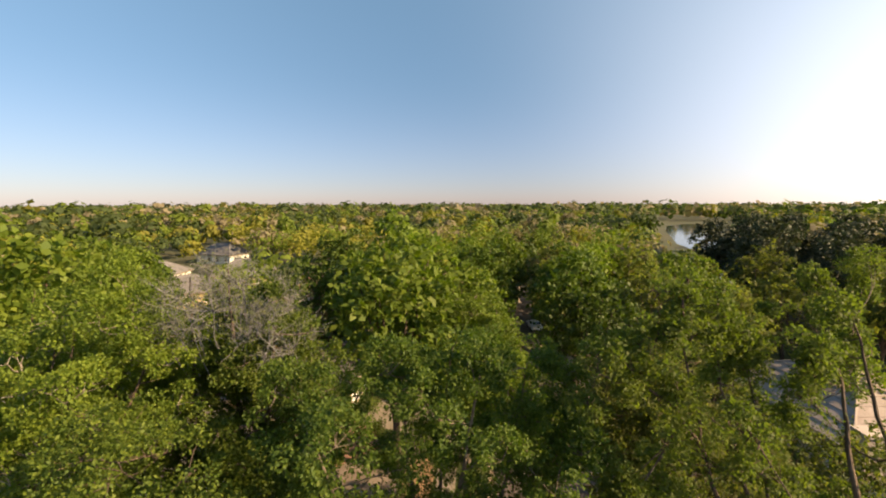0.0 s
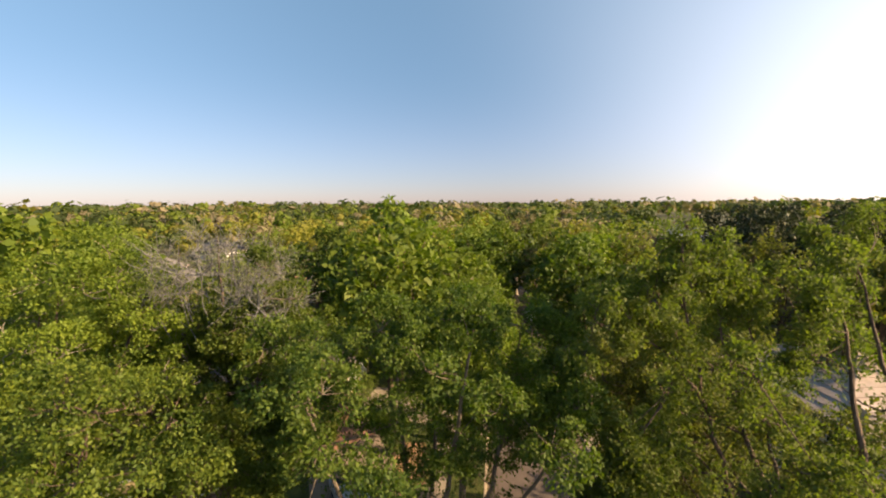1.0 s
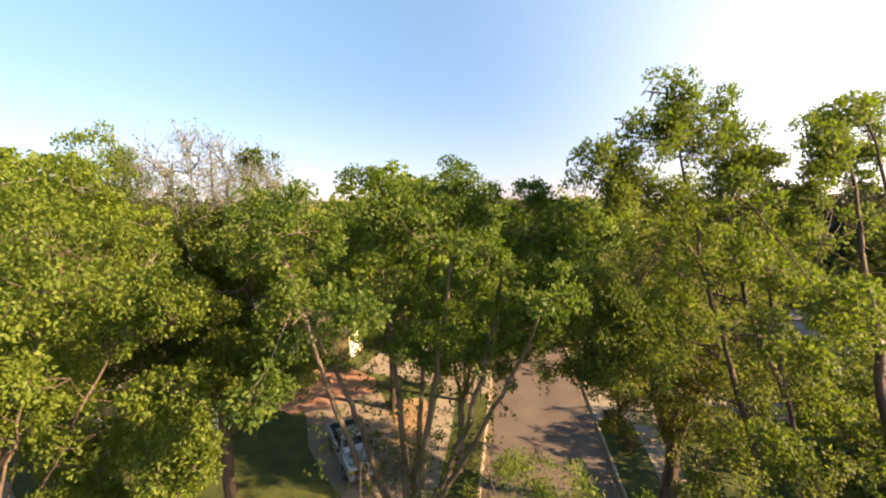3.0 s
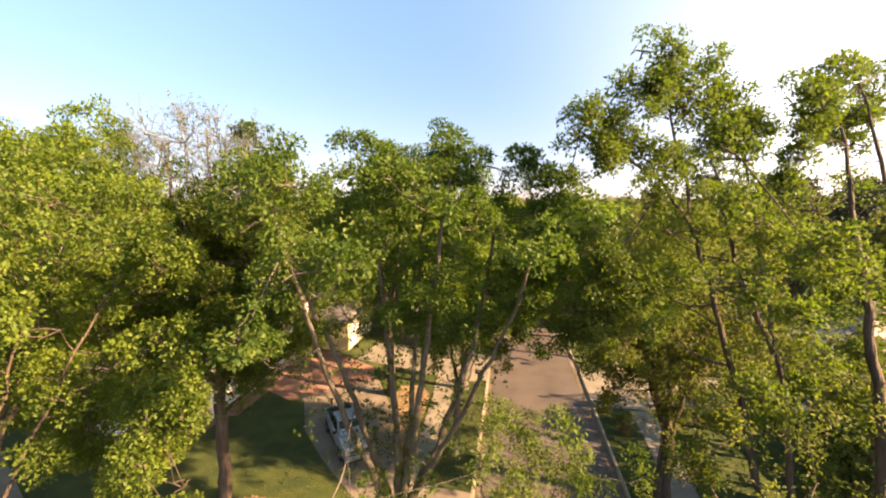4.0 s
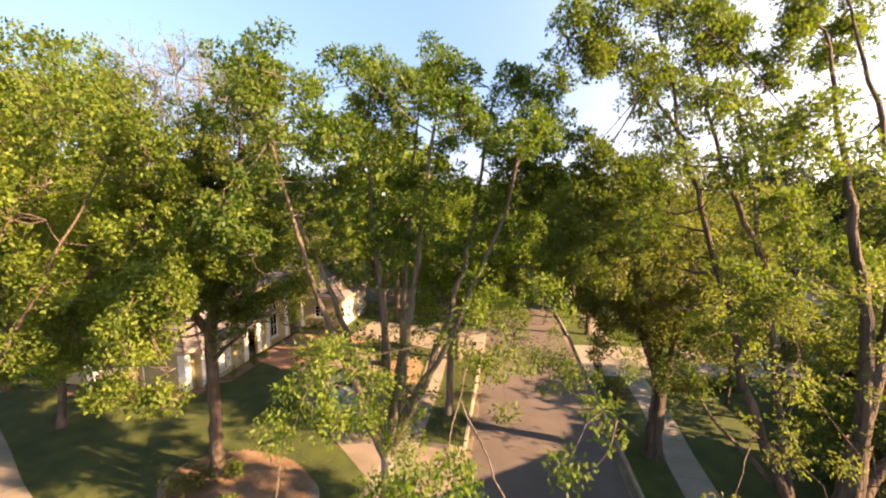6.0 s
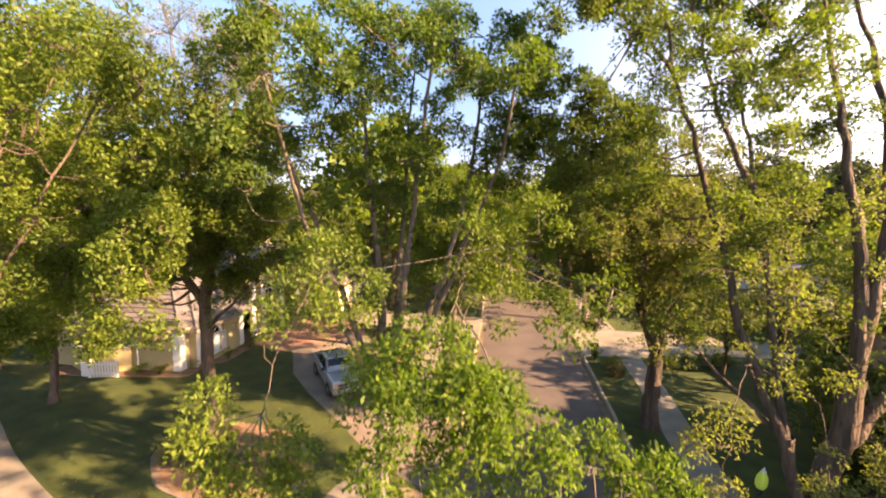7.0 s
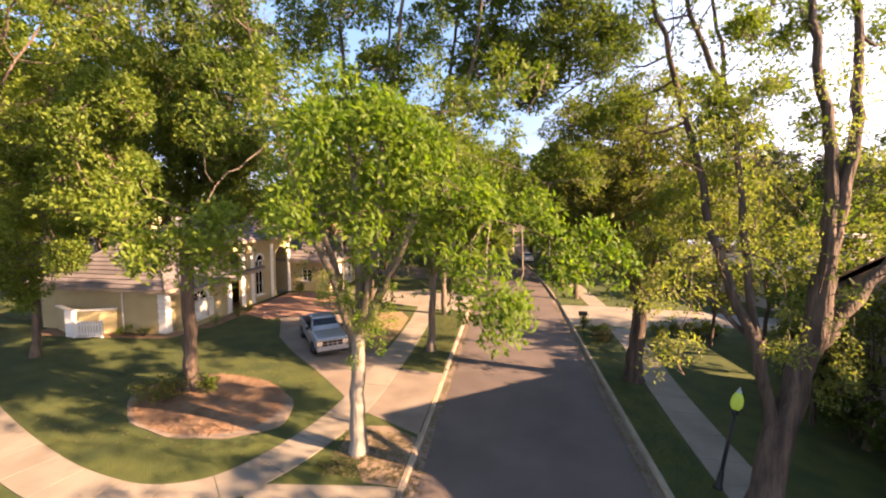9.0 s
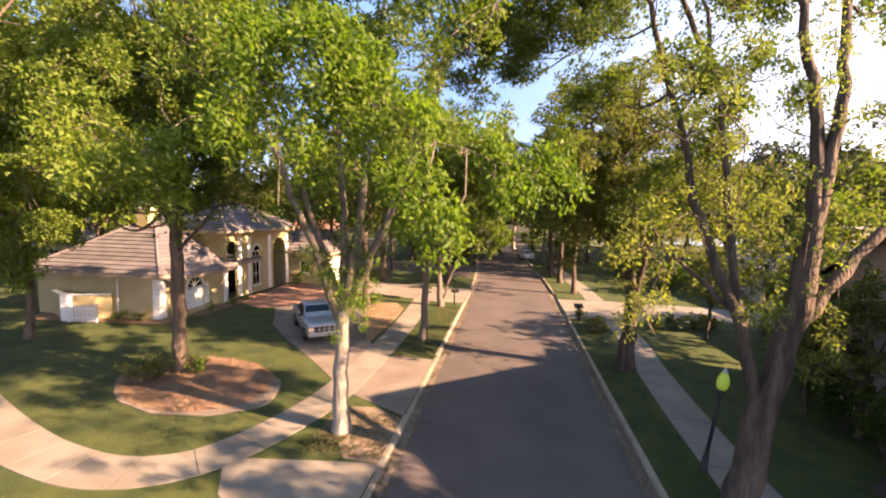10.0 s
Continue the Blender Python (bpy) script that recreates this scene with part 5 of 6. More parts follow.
def hip_roof(house, x0, x1, y0, y1, eave, ridge, over=0.5, rows=12, mat=TILE, tiles=True):
    """A hipped roof with its courses of tiles, fascia and ridge caps."""
    x0, x1, y0, y1 = x0 - over, x1 + over, y0 - over, y1 + over
    w, d = x1 - x0, y1 - y0
    h = min(w, d) / 2
    if w >= d:
        a, b = Vector((x0 + h, (y0 + y1) / 2, ridge)), Vector((x1 - h, (y0 + y1) / 2, ridge))
        planes = [((x0, y0), (x1, y0), a, b), ((x1, y1), (x0, y1), b, a), ((x1, y0), (x1, y1), b, b), ((x0, y1), (x0, y0), a, a)]
    else:
        a, b = Vector(((x0 + x1) / 2, y0 + h, ridge)), Vector(((x0 + x1) / 2, y1 - h, ridge))
        planes = [((x1, y0), (x1, y1), a, b), ((x0, y1), (x0, y0), b, a), ((x0, y0), (x1, y0), a, a), ((x1, y1), (x0, y1), b, b)]
    roof = new("roof")
    roof.parent = house
    bm = bmesh.new()
    under = []
    for p, q, ra, rb in planes:
        p, q = Vector((*p, eave)), Vector((*q, eave))
        vs = [bm.verts.new(v) for v in ([p, q, rb, ra] if (ra - rb).length > 1e-6 else [p, q, ra])]
        bm.faces.new(vs)
        under.append((p, q, ra, rb))
    bm.faces.new([bm.verts.new(v) for v in ((x0, y0, eave - 0.02), (x0, y1, eave - 0.02), (x1, y1, eave - 0.02), (x1, y0, eave - 0.02))])
    part("roof_deck", bm, mat, roof)
    for p, q, ra, rb in under:
        nrm = (q - p).cross(ra - p).normalized()
        for i in range(rows):
            f0, f1 = i / rows, (i + 1.12) / rows
            f1 = min(f1, 1.0)
            A, B, C, D = p.lerp(ra, f0), q.lerp(rb, f0), q.lerp(rb, f1), p.lerp(ra, f1)
            lift0, lift1 = nrm * 0.075, nrm * 0.012
            bm = bmesh.new()
            v = [bm.verts.new(u) for u in (A, B, B + lift0, A + lift0, C + lift1, D + lift1)]
            bm.faces.new((v[0], v[1], v[2], v[3]))
            if (C - D).length > 1e-4:
                bm.faces.new((v[3], v[2], v[4], v[5]))
            else:
                bm.faces.new((v[3], v[2], v[4]))
            if tiles:
                part("tile_course", bm, mat, roof)
            else:
                bm.free()
    for u, v in ((x0, y0), (x1, y0), (x1, y1), (x0, y1)):
        e = a if (Vector((u, v, eave)) - a).length < (Vector((u, v, eave)) - b).length else b
        t = Tubes()
        t.add(np.array([(u, v, eave + 0.05), tuple(e + Vector((0, 0, 0.05)))]), [0.09, 0.09], 6)
        child("hip_cap", t.mesh("hip_cap", mat), roof)
    part("fascia", join_boxes([(x0 - 0.02, x1 + 0.02, y0 - 0.03, y0, eave - 0.2, eave + 0.02), (x0 - 0.02, x1 + 0.02, y1, y1 + 0.03, eave - 0.2, eave + 0.02),
                               (x0 - 0.03, x0, y0, y1, eave - 0.2, eave + 0.02), (x1, x1 + 0.03, y0, y1, eave - 0.2, eave + 0.02)]), EAVE, roof)
    return roof


def facade(house, x, y, turn, length, height, openings, mat, windows=True, label=""):
    """A wall from (x, y) along the direction turn, with its windows. An opening may end in a word: window, door, open."""
    m = pose(x + 0.005 * math.cos(radians(turn)), y + 0.005 * math.sin(radians(turn)), 0.1, 0, 0, turn)
    part("wall", oriented(wall_bm(length - 0.01, height, [o[:5] for o in openings]), m), mat, house, label)
    for o in openings:
        if o[5] == "window":
            window_parts(house, m, *o[:5])
        elif o[5] == "shuttered":
            window_parts(house, m, *o[:5], shutters=True)
        elif o[5] == "door":
            x0, x1, z0, z1 = o[:4]
            door = part("door", oriented(box_bm(x0 + 0.01, x1 - 0.01, 0.1, 0.16, z0, z1, 0.01), m), WHITE, house)
            for i in range(4):
                for j in range(2):
                    w, h = (x1 - x0) / 2, (z1 - z0) / 4
                    part("door_panel", oriented(box_bm(x0 + j * w + 0.12, x0 + (j + 1) * w - 0.12, 0.075, 0.105, z0 + i * h + 0.08, z0 + (i + 1) * h - 0.08, 0.015), m), WHITE, door)


def shrub(label, x, y, z, w, h, n, leaf, seed, name="shrub", group="", size=0.11):
    """A bush of short stems and many leaves."""
    rng = np.random.default_rng(seed)
    root = tagged(new(name), label, "shrub", group)
    root.location = (x, y, z)
    t = Tubes()
    sites = []
    for i in range(9):
        a, l = rng.uniform(0, 6.28), rng.uniform(0.5, 1.0)
        end = np.array([math.cos(a) * w * 0.42 * l, math.sin(a) * w * 0.42 * l, h * rng.uniform(0.45, 0.9)])
        t.add(np.stack([np.array([0, 0, -0.05]), end * np.array([0.4, 0.4, 0.55]), end]), [0.02, 0.015, 0.006], 4)
        sites += [end, end * 0.75, end * np.array([0.6, 0.6, 0.5])]
    child("stem", t.mesh("stem", BARK), root)["kind"] = "stuff"
    v = leaves(rng, sites, max(1, n // len(sites)), w * 0.22, size)
    v[:, :, 2] = np.maximum(v[:, :, 2], 0.0)
    child("foliage", quads("foliage", v, leaf), root)["kind"] = "stuff"
    return root


# the yellow house
house = tagged(new("house"), "yellow stucco house with brown tile roof and white corner blocks", "house")
EAST = -19.3
facade(house, EAST, 20.4, 90, 0.8, 2.85, [], STUCCO)
facade(house, EAST, 21.2, 0, 0.5, 2.7, [], STUCCO)
facade(house, -18.8, 21.2, 90, 4.7, 2.7, [(0.8, 2.2, 0.5, 2.45, True, "shuttered")], STUCCO)
hip_roof(house, -22.2, -18.8, 21.2, 25.8, 2.75, 4.4, 0.5, 6)
quoins(house, pose(-18.8, 21.2, 0.1, 0, 0, 90), 2.6)
quoins(house, pose(-18.8, 25.9, 0.1, 0, 0, 90), 2.6, -1)
facade(house, -28.2, 20.4, 0, 8.9, 2.85, [], STUCCO)
facade(house, -28.2, 29.6, -90, 9.2, 2.85, [], STUCCO)
facade(house, -24.5, 29.6, 180, 3.7, 2.85, [], STUCCO)
hip_roof(house, -28.2, EAST, 20.4, 29.6, 2.95, 6.3, 0.55, 15)
quoins(house, pose(EAST, 20.4, 0.1, 0, 0, 90), 2.8)
quoins(house, pose(EAST, 20.4, 0.1), 2.8, -1)
# entrance block, taller, with arches
facade(house, -18.95, 25.9, 90, 8.7, 5.3, [(0.15, 1.35, 0.1, 4.5, True, "open"), (3.3, 4.3, 0.7, 4.0, True, "window"), (6.2, 8.2, 0.1, 4.4, True, "open")], STUCCO)
facade(house, -24.5, 25.9, 0, 5.55, 5.3, [], STUCCO)
facade(house, -24.5, 34.6, -90, 8.7, 5.3, [], STUCCO)
facade(house, -18.95, 34.6, 180, 5.55, 5.3, [], STUCCO)
hip_roof(house, -24.5, -18.95, 25.9, 34.6, 5.4, 7.5, 0.5, 10)
for yy in (27.3, 28.5, 31.3, 34.6):
    quoins(house, pose(-18.95, yy, 0.1, 0, 0, 90), 5.0, 1 if yy < 33 else -1)
# the recess's shade is put into this wall's colour
part("porch_back", box_bm(-20.9, -20.75, 26.1, 34.4, 0.1, 5.2), RECESS_SHADE, house, "porch back wall coloured dark for the shade in the recess")
part("porch_floor", box_bm(-20.7, -18.95, 26.1, 34.4, 0.1, 0.2), CONCRETE, house)
# garage
facade(house, -15.1, 34.8, 90, 6.4, 3.0, [(0.35, 3.0, 0.05, 2.35, False, "door"), (3.4, 6.05, 0.05, 2.35, False, "door")], STUCCO)
facade(house, -21.5, 34.8, 0, 6.4, 3.0, [(3.6, 4.6, 1.0, 2.1, False, "window")], STUCCO)
facade(house, -21.5, 41.2, -90, 6.4, 3.0, [], STUCCO)
facade(house, -15.1, 41.2, 180, 6.4, 3.0, [], STUCCO)
hip_roof(house, -21.5, -15.1, 34.8, 41.2, 3.1, 5.6, 0.5, 9)
chimney = part("chimney", box_bm(-24.15, -23.15, 23.7, 24.6, 4.8, 7.3, 0.02), STUCCO, house)
part("chimney_cap", box_bm(-24.27, -23.03, 23.58, 24.72, 7.3, 7.44, 0.02), WHITE, chimney)
part("chimney_band", box_bm(-24.2, -23.1, 23.65, 24.65, 6.9, 7.0), WHITE, chimney)
t = Tubes()
t.add(np.array([(-22.2, 20.34, 0.15), (-22.2, 20.34, 2.75)]), [0.045, 0.045], 6)
child("downspout", t.mesh("downspout", WHITE), house)

gw = tagged(new("garden_wall"), "low yellow garden wall with white cap beside the house", "wall")
for a, b in (((-22.6, 20.3), (-24.5, 19.25)), ((-24.5, 19.25), (-26.8, 20.3))):
    d = math.hypot(b[0] - a[0], b[1] - a[1])
    m = pose(a[0], a[1], 0.1, 0, 0, math.degrees(math.atan2(b[1] - a[1], b[0] - a[0])))
    part("wall_run", oriented(box_bm(0, d, -0.09, 0.09, 0, 1.5), m), STUCCO, gw)
    part("wall_cap", oriented(box_bm(-0.06, d + 0.06, -0.15, 0.15, 1.5, 1.58, 0.015), m), WHITE, gw)
part("wall_post", box_bm(-24.78, -24.25, 18.98, 19.5, 0.1, 1.72, 0.02), WHITE, gw)
gate = tagged(new("garden_gate"), "white wooden picket gate standing open by the wall", "gate")
gate.location, gate.rotation_euler = (-23.25, 19.0, 0.14), (0, 0, radians(12))
for i in range(9):
    part("picket", box_bm(-0.75 + i * 0.165, -0.64 + i * 0.165, -0.012, 0.012, 0.02, 0.98 + 0.05 * math.sin(i * 0.4), 0.008), WHITE, gate)
for z in (0.2, 0.75):
    part("rail", box_bm(-0.76, 0.72, 0.012, 0.05, z, z + 0.09), WHITE, gate)
for q in (-0.82, 0.76):
    part("gate_post", box_bm(q, q + 0.1, -0.05, 0.05, 0.0, 1.1, 0.01), WHITE, gate)

slab("paver_court", [(-18.6, 26.3), (-18.6, 33.6), (-16.6, 34.5), (-11.5, 31.5), (-10.6, 29.3), (-13.2, 26.4), (-15.5, 24.8)], 0.146, PAVER, "red brick paver court before the entrance", "court")


def plain_house(name, label, x, y, turn, w, d, h, ridge, mat, roof_mat, n):
    """A house seen far off: walls with windows, hipped roof."""
    root = tagged(new(name), label, "house")
    for (px, py, tn, ln) in ((-w / 2, -d / 2, 0, w), (w / 2, -d / 2, 90, d), (w / 2, d / 2, 180, w), (-w / 2, d / 2, -90, d)):
        k = max(1, int(ln / 3.5))
        ops = [((i + 0.5) * ln / k - 0.55, (i + 0.5) * ln / k + 0.55, 0.9, 2.2, False, "window") for i in range(k)]
        facade(root, px, py, tn, ln, h, ops, mat)
    hip_roof(root, -w / 2, w / 2, -d / 2, d / 2, h + 0.08, ridge, 0.5, n, roof_mat)
    root.location, root.rotation_euler = (x, y, 0.0), (0, 0, radians(turn))
    return root


plain_house("house", "tan stucco house across the street under tan shingles", 28.5, 37.5, 8, 13, 15, 2.9, 6.0, STUCCO_GREY, TAN_SHINGLE, 8)
side_house = plain_house("house", "pale neighbouring house seen between the verge trees", 25.2, 20.6, 3, 12, 11.5, 3.0, 6.2, STUCCO_GREY, TAN_SHINGLE, 8)
part("chimney", join_boxes([(-5.4, -4.4, 3.6, 4.6, 3.0, 6.6), (-5.5, -4.3, 3.5, 4.7, 6.6, 6.8)]), STUCCO_GREY, side_house)
plain_house("house", "pale yellow house among distant trees", -64, 92, 20, 12, 9, 3.0, 6.5, STUCCO, SHINGLE, 5)
plain_house("house", "white house with a grey roof far off", -95, 127, -10, 14, 9, 3.2, 6.8, WHITE, SHINGLE, 5)
plain_house("house", "cream house below the distant tree crowns", -63, 72, 35, 11, 9, 3.0, 6.0, STUCCO, SHINGLE, 5)
plain_house("house", "white-walled house among the far trees", -86, 89, 10, 12, 9, 3.0, 6.2, WHITE, SHINGLE, 5)
plain_house("house", "house with orange-brown roof behind the trees", -38, 80, 15, 11, 9, 2.8, 6.2, STUCCO_GREY, PAVER, 5)
plain_house("house", "pale yellow neighbouring house behind the big oak", -42, 40, 5, 12, 10, 2.9, 6.4, STUCCO, SHINGLE, 6)


def gable_house():
    """Two-storey house whose gable end faces the street; its roof throws the broad shade over the road."""
    root = tagged(new("house"), "two-storey greyish pink stucco house with a gable roof beside the lawn", "house")
    w, d, eave, peak = 12.0, 14.4, 4.9, 8.9
    rest = [(2.2, 3.4, 0.9, 2.2, False, "window"), (7.2, 8.4, 0.9, 2.2, False, "window")]
    facade(root, -w / 2, d / 2, -90, d, eave, [(8.4, 9.6, 0.9, 2.3, False, "window")], STUCCO_GREY)
    facade(root, -w / 2, -d / 2, 0, w, eave, rest, STUCCO_GREY)
    facade(root, w / 2, -d / 2, 90, d, eave, rest, STUCCO_GREY)
    facade(root, w / 2, d / 2, 180, w, eave, rest, STUCCO_GREY)
    for x in (-w / 2, w / 2 - 0.2):
        bm = bmesh.new()
        ends = []
        for u in (x, x + 0.2):
            ends.append([bm.verts.new(p) for p in ((u, -d / 2, eave + 0.1), (u, d / 2, eave + 0.1), (u, 0, peak))])
        bm.faces.new(ends[0])
        bm.faces.new(ends[1][::-1])
        for k in range(3):
            bm.faces.new((ends[0][k], ends[1][k], ends[1][(k + 1) % 3], ends[0][(k + 1) % 3]))
        part("gable", bm, STUCCO_GREY, root)
    roof = new("roof")
    roof.parent = root
    rise = (peak - eave) / (d / 2)
    rows = 14
    for side in (-1, 1):
        for i in range(rows):
            a, b = 0.5 + d / 2 - (0.5 + d / 2) * i / rows, 0.5 + d / 2 - (0.5 + d / 2) * (i + 1.1) / rows
            b = max(b, 0.0)
            za, zb = peak + 0.16 - a * rise, peak + 0.16 - b * rise
            bm = bmesh.new()
            v = [bm.verts.new(p) for p in ((-w / 2 - 0.45, side * a, za), (w / 2 + 0.45, side * a, za), (w / 2 + 0.45, side * b, zb - 0.03), (-w / 2 - 0.45, side * b, zb - 0.03))]
            f = bm.faces.new(v)
            bmesh.ops.solidify(bm, geom=[f], thickness=0.06)
            part("shingle_course", bm, TAN_SHINGLE, roof)
        for x in (-w / 2 - 0.47, w / 2 + 0.43):
            bm = bmesh.new()
            a = 0.5 + d / 2
            f = bm.faces.new([bm.verts.new(p) for p in ((x, side * a, peak + 0.06 - a * rise - 0.22), (x, side * a, peak + 0.06 - a * rise), (x, 0, peak + 0.06), (x, 0, peak - 0.16))])
            bmesh.ops.solidify(bm, geom=[f], thickness=0.04)
            part("fascia", bm, WHITE, roof)
    part("chimney", join_boxes([(-0.6, 0.4, 6.9, 7.9, 0.1, 8.0), (-0.68, 0.48, 6.82, 7.98, 8.0, 8.2)]), STUCCO_GREY, root)
    root.location = (20.1, 9.9, 0.0)


gable_house()


# ---- vehicles ----
def wheel(parent, x, y, r, w, side):
    root = new("wheel")
    root.parent = parent
    root.location = (x, y, r)
    ring = [(w * 0.5, r * 0.62), (w * 0.5, r * 0.9), (w * 0.38, r), (-w * 0.38, r), (-w * 0.5, r * 0.9), (-w * 0.5, r * 0.62)]
    bm = bmesh.new()
    n = 20
    rows = [[bm.verts.new((q * math.cos(2 * math.pi * k / n), p, q * math.sin(2 * math.pi * k / n))) for p, q in ring] for k in range(n)]
    for k in range(n):
        for j in range(5):
            bm.faces.new((rows[k][j], rows[k][j + 1], rows[(k + 1) % n][j + 1], rows[(k + 1) % n][j]))
    part("tyre", bm, RUBBER, root)
    bm = bmesh.new()
    bmesh.ops.create_cone(bm, cap_ends=True, segments=20, radius1=r * 0.63, radius2=r * 0.63, depth=w * 0.7, matrix=Matrix.Rotation(math.pi / 2, 4, 'X'))
    part("rim", bm, CHROME, root)
    for k in range(5):
        a = 2 * math.pi * k / 5
        bm = box_bm(r * 0.1, r * 0.55, side * w * 0.36 - 0.015, side * w * 0.36 + 0.015, -0.03, 0.03, 0.008)
        part("spoke", oriented(bm, Matrix.Rotation(a, 4, 'Y')), SILVER, root)


def shell(parent, name, sections, mat, label=""):
    """A body from cross-sections along x: (x, half width low, half width high, z low, z shoulder, z high)."""
    bm = bmesh.new()
    rows = []
    for x, wl, wh, z0, zs, z1 in sections:
        pts = [(-wl * 0.96, z0), (-wl, z0 + 0.12), (-wl, zs), (-wh, z1 - 0.03), (-wh * 0.9, z1), (wh * 0.9, z1), (wh, z1 - 0.03), (wl, zs), (wl, z0 + 0.12), (wl * 0.96, z0)]
        rows.append([bm.verts.new((x, y, z)) for y, z in pts])
    n = len(rows[0])
    for i in range(len(rows) - 1):
        for j in range(n):
            bm.faces.new((rows[i][j], rows[i][(j + 1) % n], rows[i + 1][(j + 1) % n], rows[i + 1][j]))
    bm.faces.new(rows[0][::-1])
    bm.faces.new(rows[-1])
    bmesh.ops.recalc_face_normals(bm, faces=bm.faces)
    return part(name, bm, mat, parent, label)


truck = tagged(new("pickup_truck"), "silver extended-cab pickup truck parked on the driveway", "truck")
truck.location, truck.rotation_euler = (-9.3, 20.6, 0.135), (0, 0, radians(-53))
body = shell(truck, "body", [(2.50, 0.78, 0.74, 0.46, 0.78, 0.94), (2.42, 0.84, 0.80, 0.44, 0.84, 1.03), (1.9, 0.87, 0.82, 0.42, 0.90, 1.08), (1.15, 0.88, 0.83, 0.42, 0.93, 1.10), (1.1, 0.88, 0.84, 0.42, 0.92, 1.06),
                             (-0.75, 0.88, 0.85, 0.42, 0.92, 1.06), (-0.8, 0.88, 0.85, 0.42, 0.90, 1.04), (-2.45, 0.87, 0.85, 0.50, 0.88, 1.02), (-2.52, 0.84, 0.82, 0.56, 0.86, 1.0)], SILVER)
shell(truck, "cab", [(1.12, 0.80, 0.78, 1.0, 1.04, 1.08), (0.45, 0.80, 0.66, 1.0, 1.08, 1.66), (0.25, 0.80, 0.66, 1.0, 1.1, 1.70), (-0.55, 0.80, 0.66, 1.0, 1.1, 1.70), (-0.72, 0.80, 0.68, 1.0, 1.08, 1.64), (-0.82, 0.80, 0.72, 1.0, 1.04, 1.1)], SILVER)
for name, pts in (("windscreen", [(1.02, -0.70, 1.13), (1.02, 0.70, 1.13), (0.50, 0.61, 1.60), (0.50, -0.61, 1.60)]), ("rear_window", [(-0.83, 0.62, 1.2), (-0.83, -0.62, 1.2), (-0.76, -0.58, 1.58), (-0.76, 0.58, 1.58)]),
                  ("side_window", [(0.78, -0.79, 1.14), (0.38, -0.70, 1.58), (-0.05, -0.69, 1.6), (-0.05, -0.79, 1.14)]), ("side_window", [(-0.12, -0.79, 1.14), (-0.12, -0.69, 1.6), (-0.6, -0.69, 1.58), (-0.66, -0.79, 1.14)]),
                  ("side_window", [(0.78, 0.79, 1.14), (-0.05, 0.79, 1.14), (-0.05, 0.69, 1.6), (0.38, 0.70, 1.58)]), ("side_window", [(-0.12, 0.79, 1.14), (-0.66, 0.79, 1.14), (-0.6, 0.69, 1.58), (-0.12, 0.69, 1.6)])):
    out = Vector((0.02 if name == "windscreen" else -0.02 if name == "rear_window" else 0, math.copysign(0.022, pts[0][1]) if name == "side_window" else 0, 0.012))
    bm = bmesh.new()
    bm.faces.new([bm.verts.new(Vector(p) + out) for p in pts])
    bmesh.ops.solidify(bm, geom=bm.faces[:], thickness=0.012)
    part(name, bm, GLASS_DARK, truck)
part("bed_floor", box_bm(-2.4, -0.9, -0.74, 0.74, 1.035, 1.06), RUBBER, truck, "dark bed liner")
for y0, y1 in ((-0.86, -0.76), (0.76, 0.86)):
    part("bed_rail", box_bm(-2.48, -0.84, y0, y1, 1.0, 1.13, 0.02), SILVER, truck)
part("tailgate", box_bm(-2.52, -2.44, -0.8, 0.8, 0.62, 1.12, 0.02), SILVER, truck)
part("grille", box_bm(2.46, 2.535, -0.52, 0.52, 0.62, 0.88, 0.015), RUBBER, truck, "dark grille")
part("grille_bar", box_bm(2.53, 2.55, -0.50, 0.50, 0.735, 0.765), SILVER, truck)
for i in range(3):
    part("grille_post", box_bm(2.53, 2.55, -0.27 + 0.25 * i, -0.23 + 0.25 * i, 0.635, 0.865), SILVER, truck)
part("bumper", box_bm(2.44, 2.64, -0.84, 0.84, 0.40, 0.58, 0.04), SILVER, truck)
part("air_dam", box_bm(2.36, 2.56, -0.78, 0.78, 0.24, 0.395, 0.03), RUBBER, truck, "black lower bumper")
part("bumper", box_bm(-2.66, -2.5, -0.84, 0.84, 0.42, 0.6, 0.04), CHROME, truck)
for y in (-0.66, 0.66):
    part("headlight", box_bm(2.42, 2.52, y - 0.15, y + 0.15, 0.66, 0.88, 0.02), CHROME, truck, "clear headlight")
    part("door_mirror", box_bm(0.72, 0.84, y * 1.45 - 0.1, y * 1.45 + 0.1, 1.12, 1.28, 0.03), METAL_DARK, truck)
    part("door_handle", box_bm(-0.02, 0.14, math.copysign(0.87, y) - 0.015, math.copysign(0.87, y) + 0.015, 0.9, 0.94), CHROME, truck)
for x in (1.62, -1.55):
    for y in (-0.78, 0.78):
        part("wheel_arch", box_bm(x - 0.44, x + 0.44, y - 0.115, y + 0.115, 0.40, 0.80, 0.09), RUBBER, truck)
        wheel(truck, x, y * 1.04, 0.36, 0.22, math.copysign(1, y))

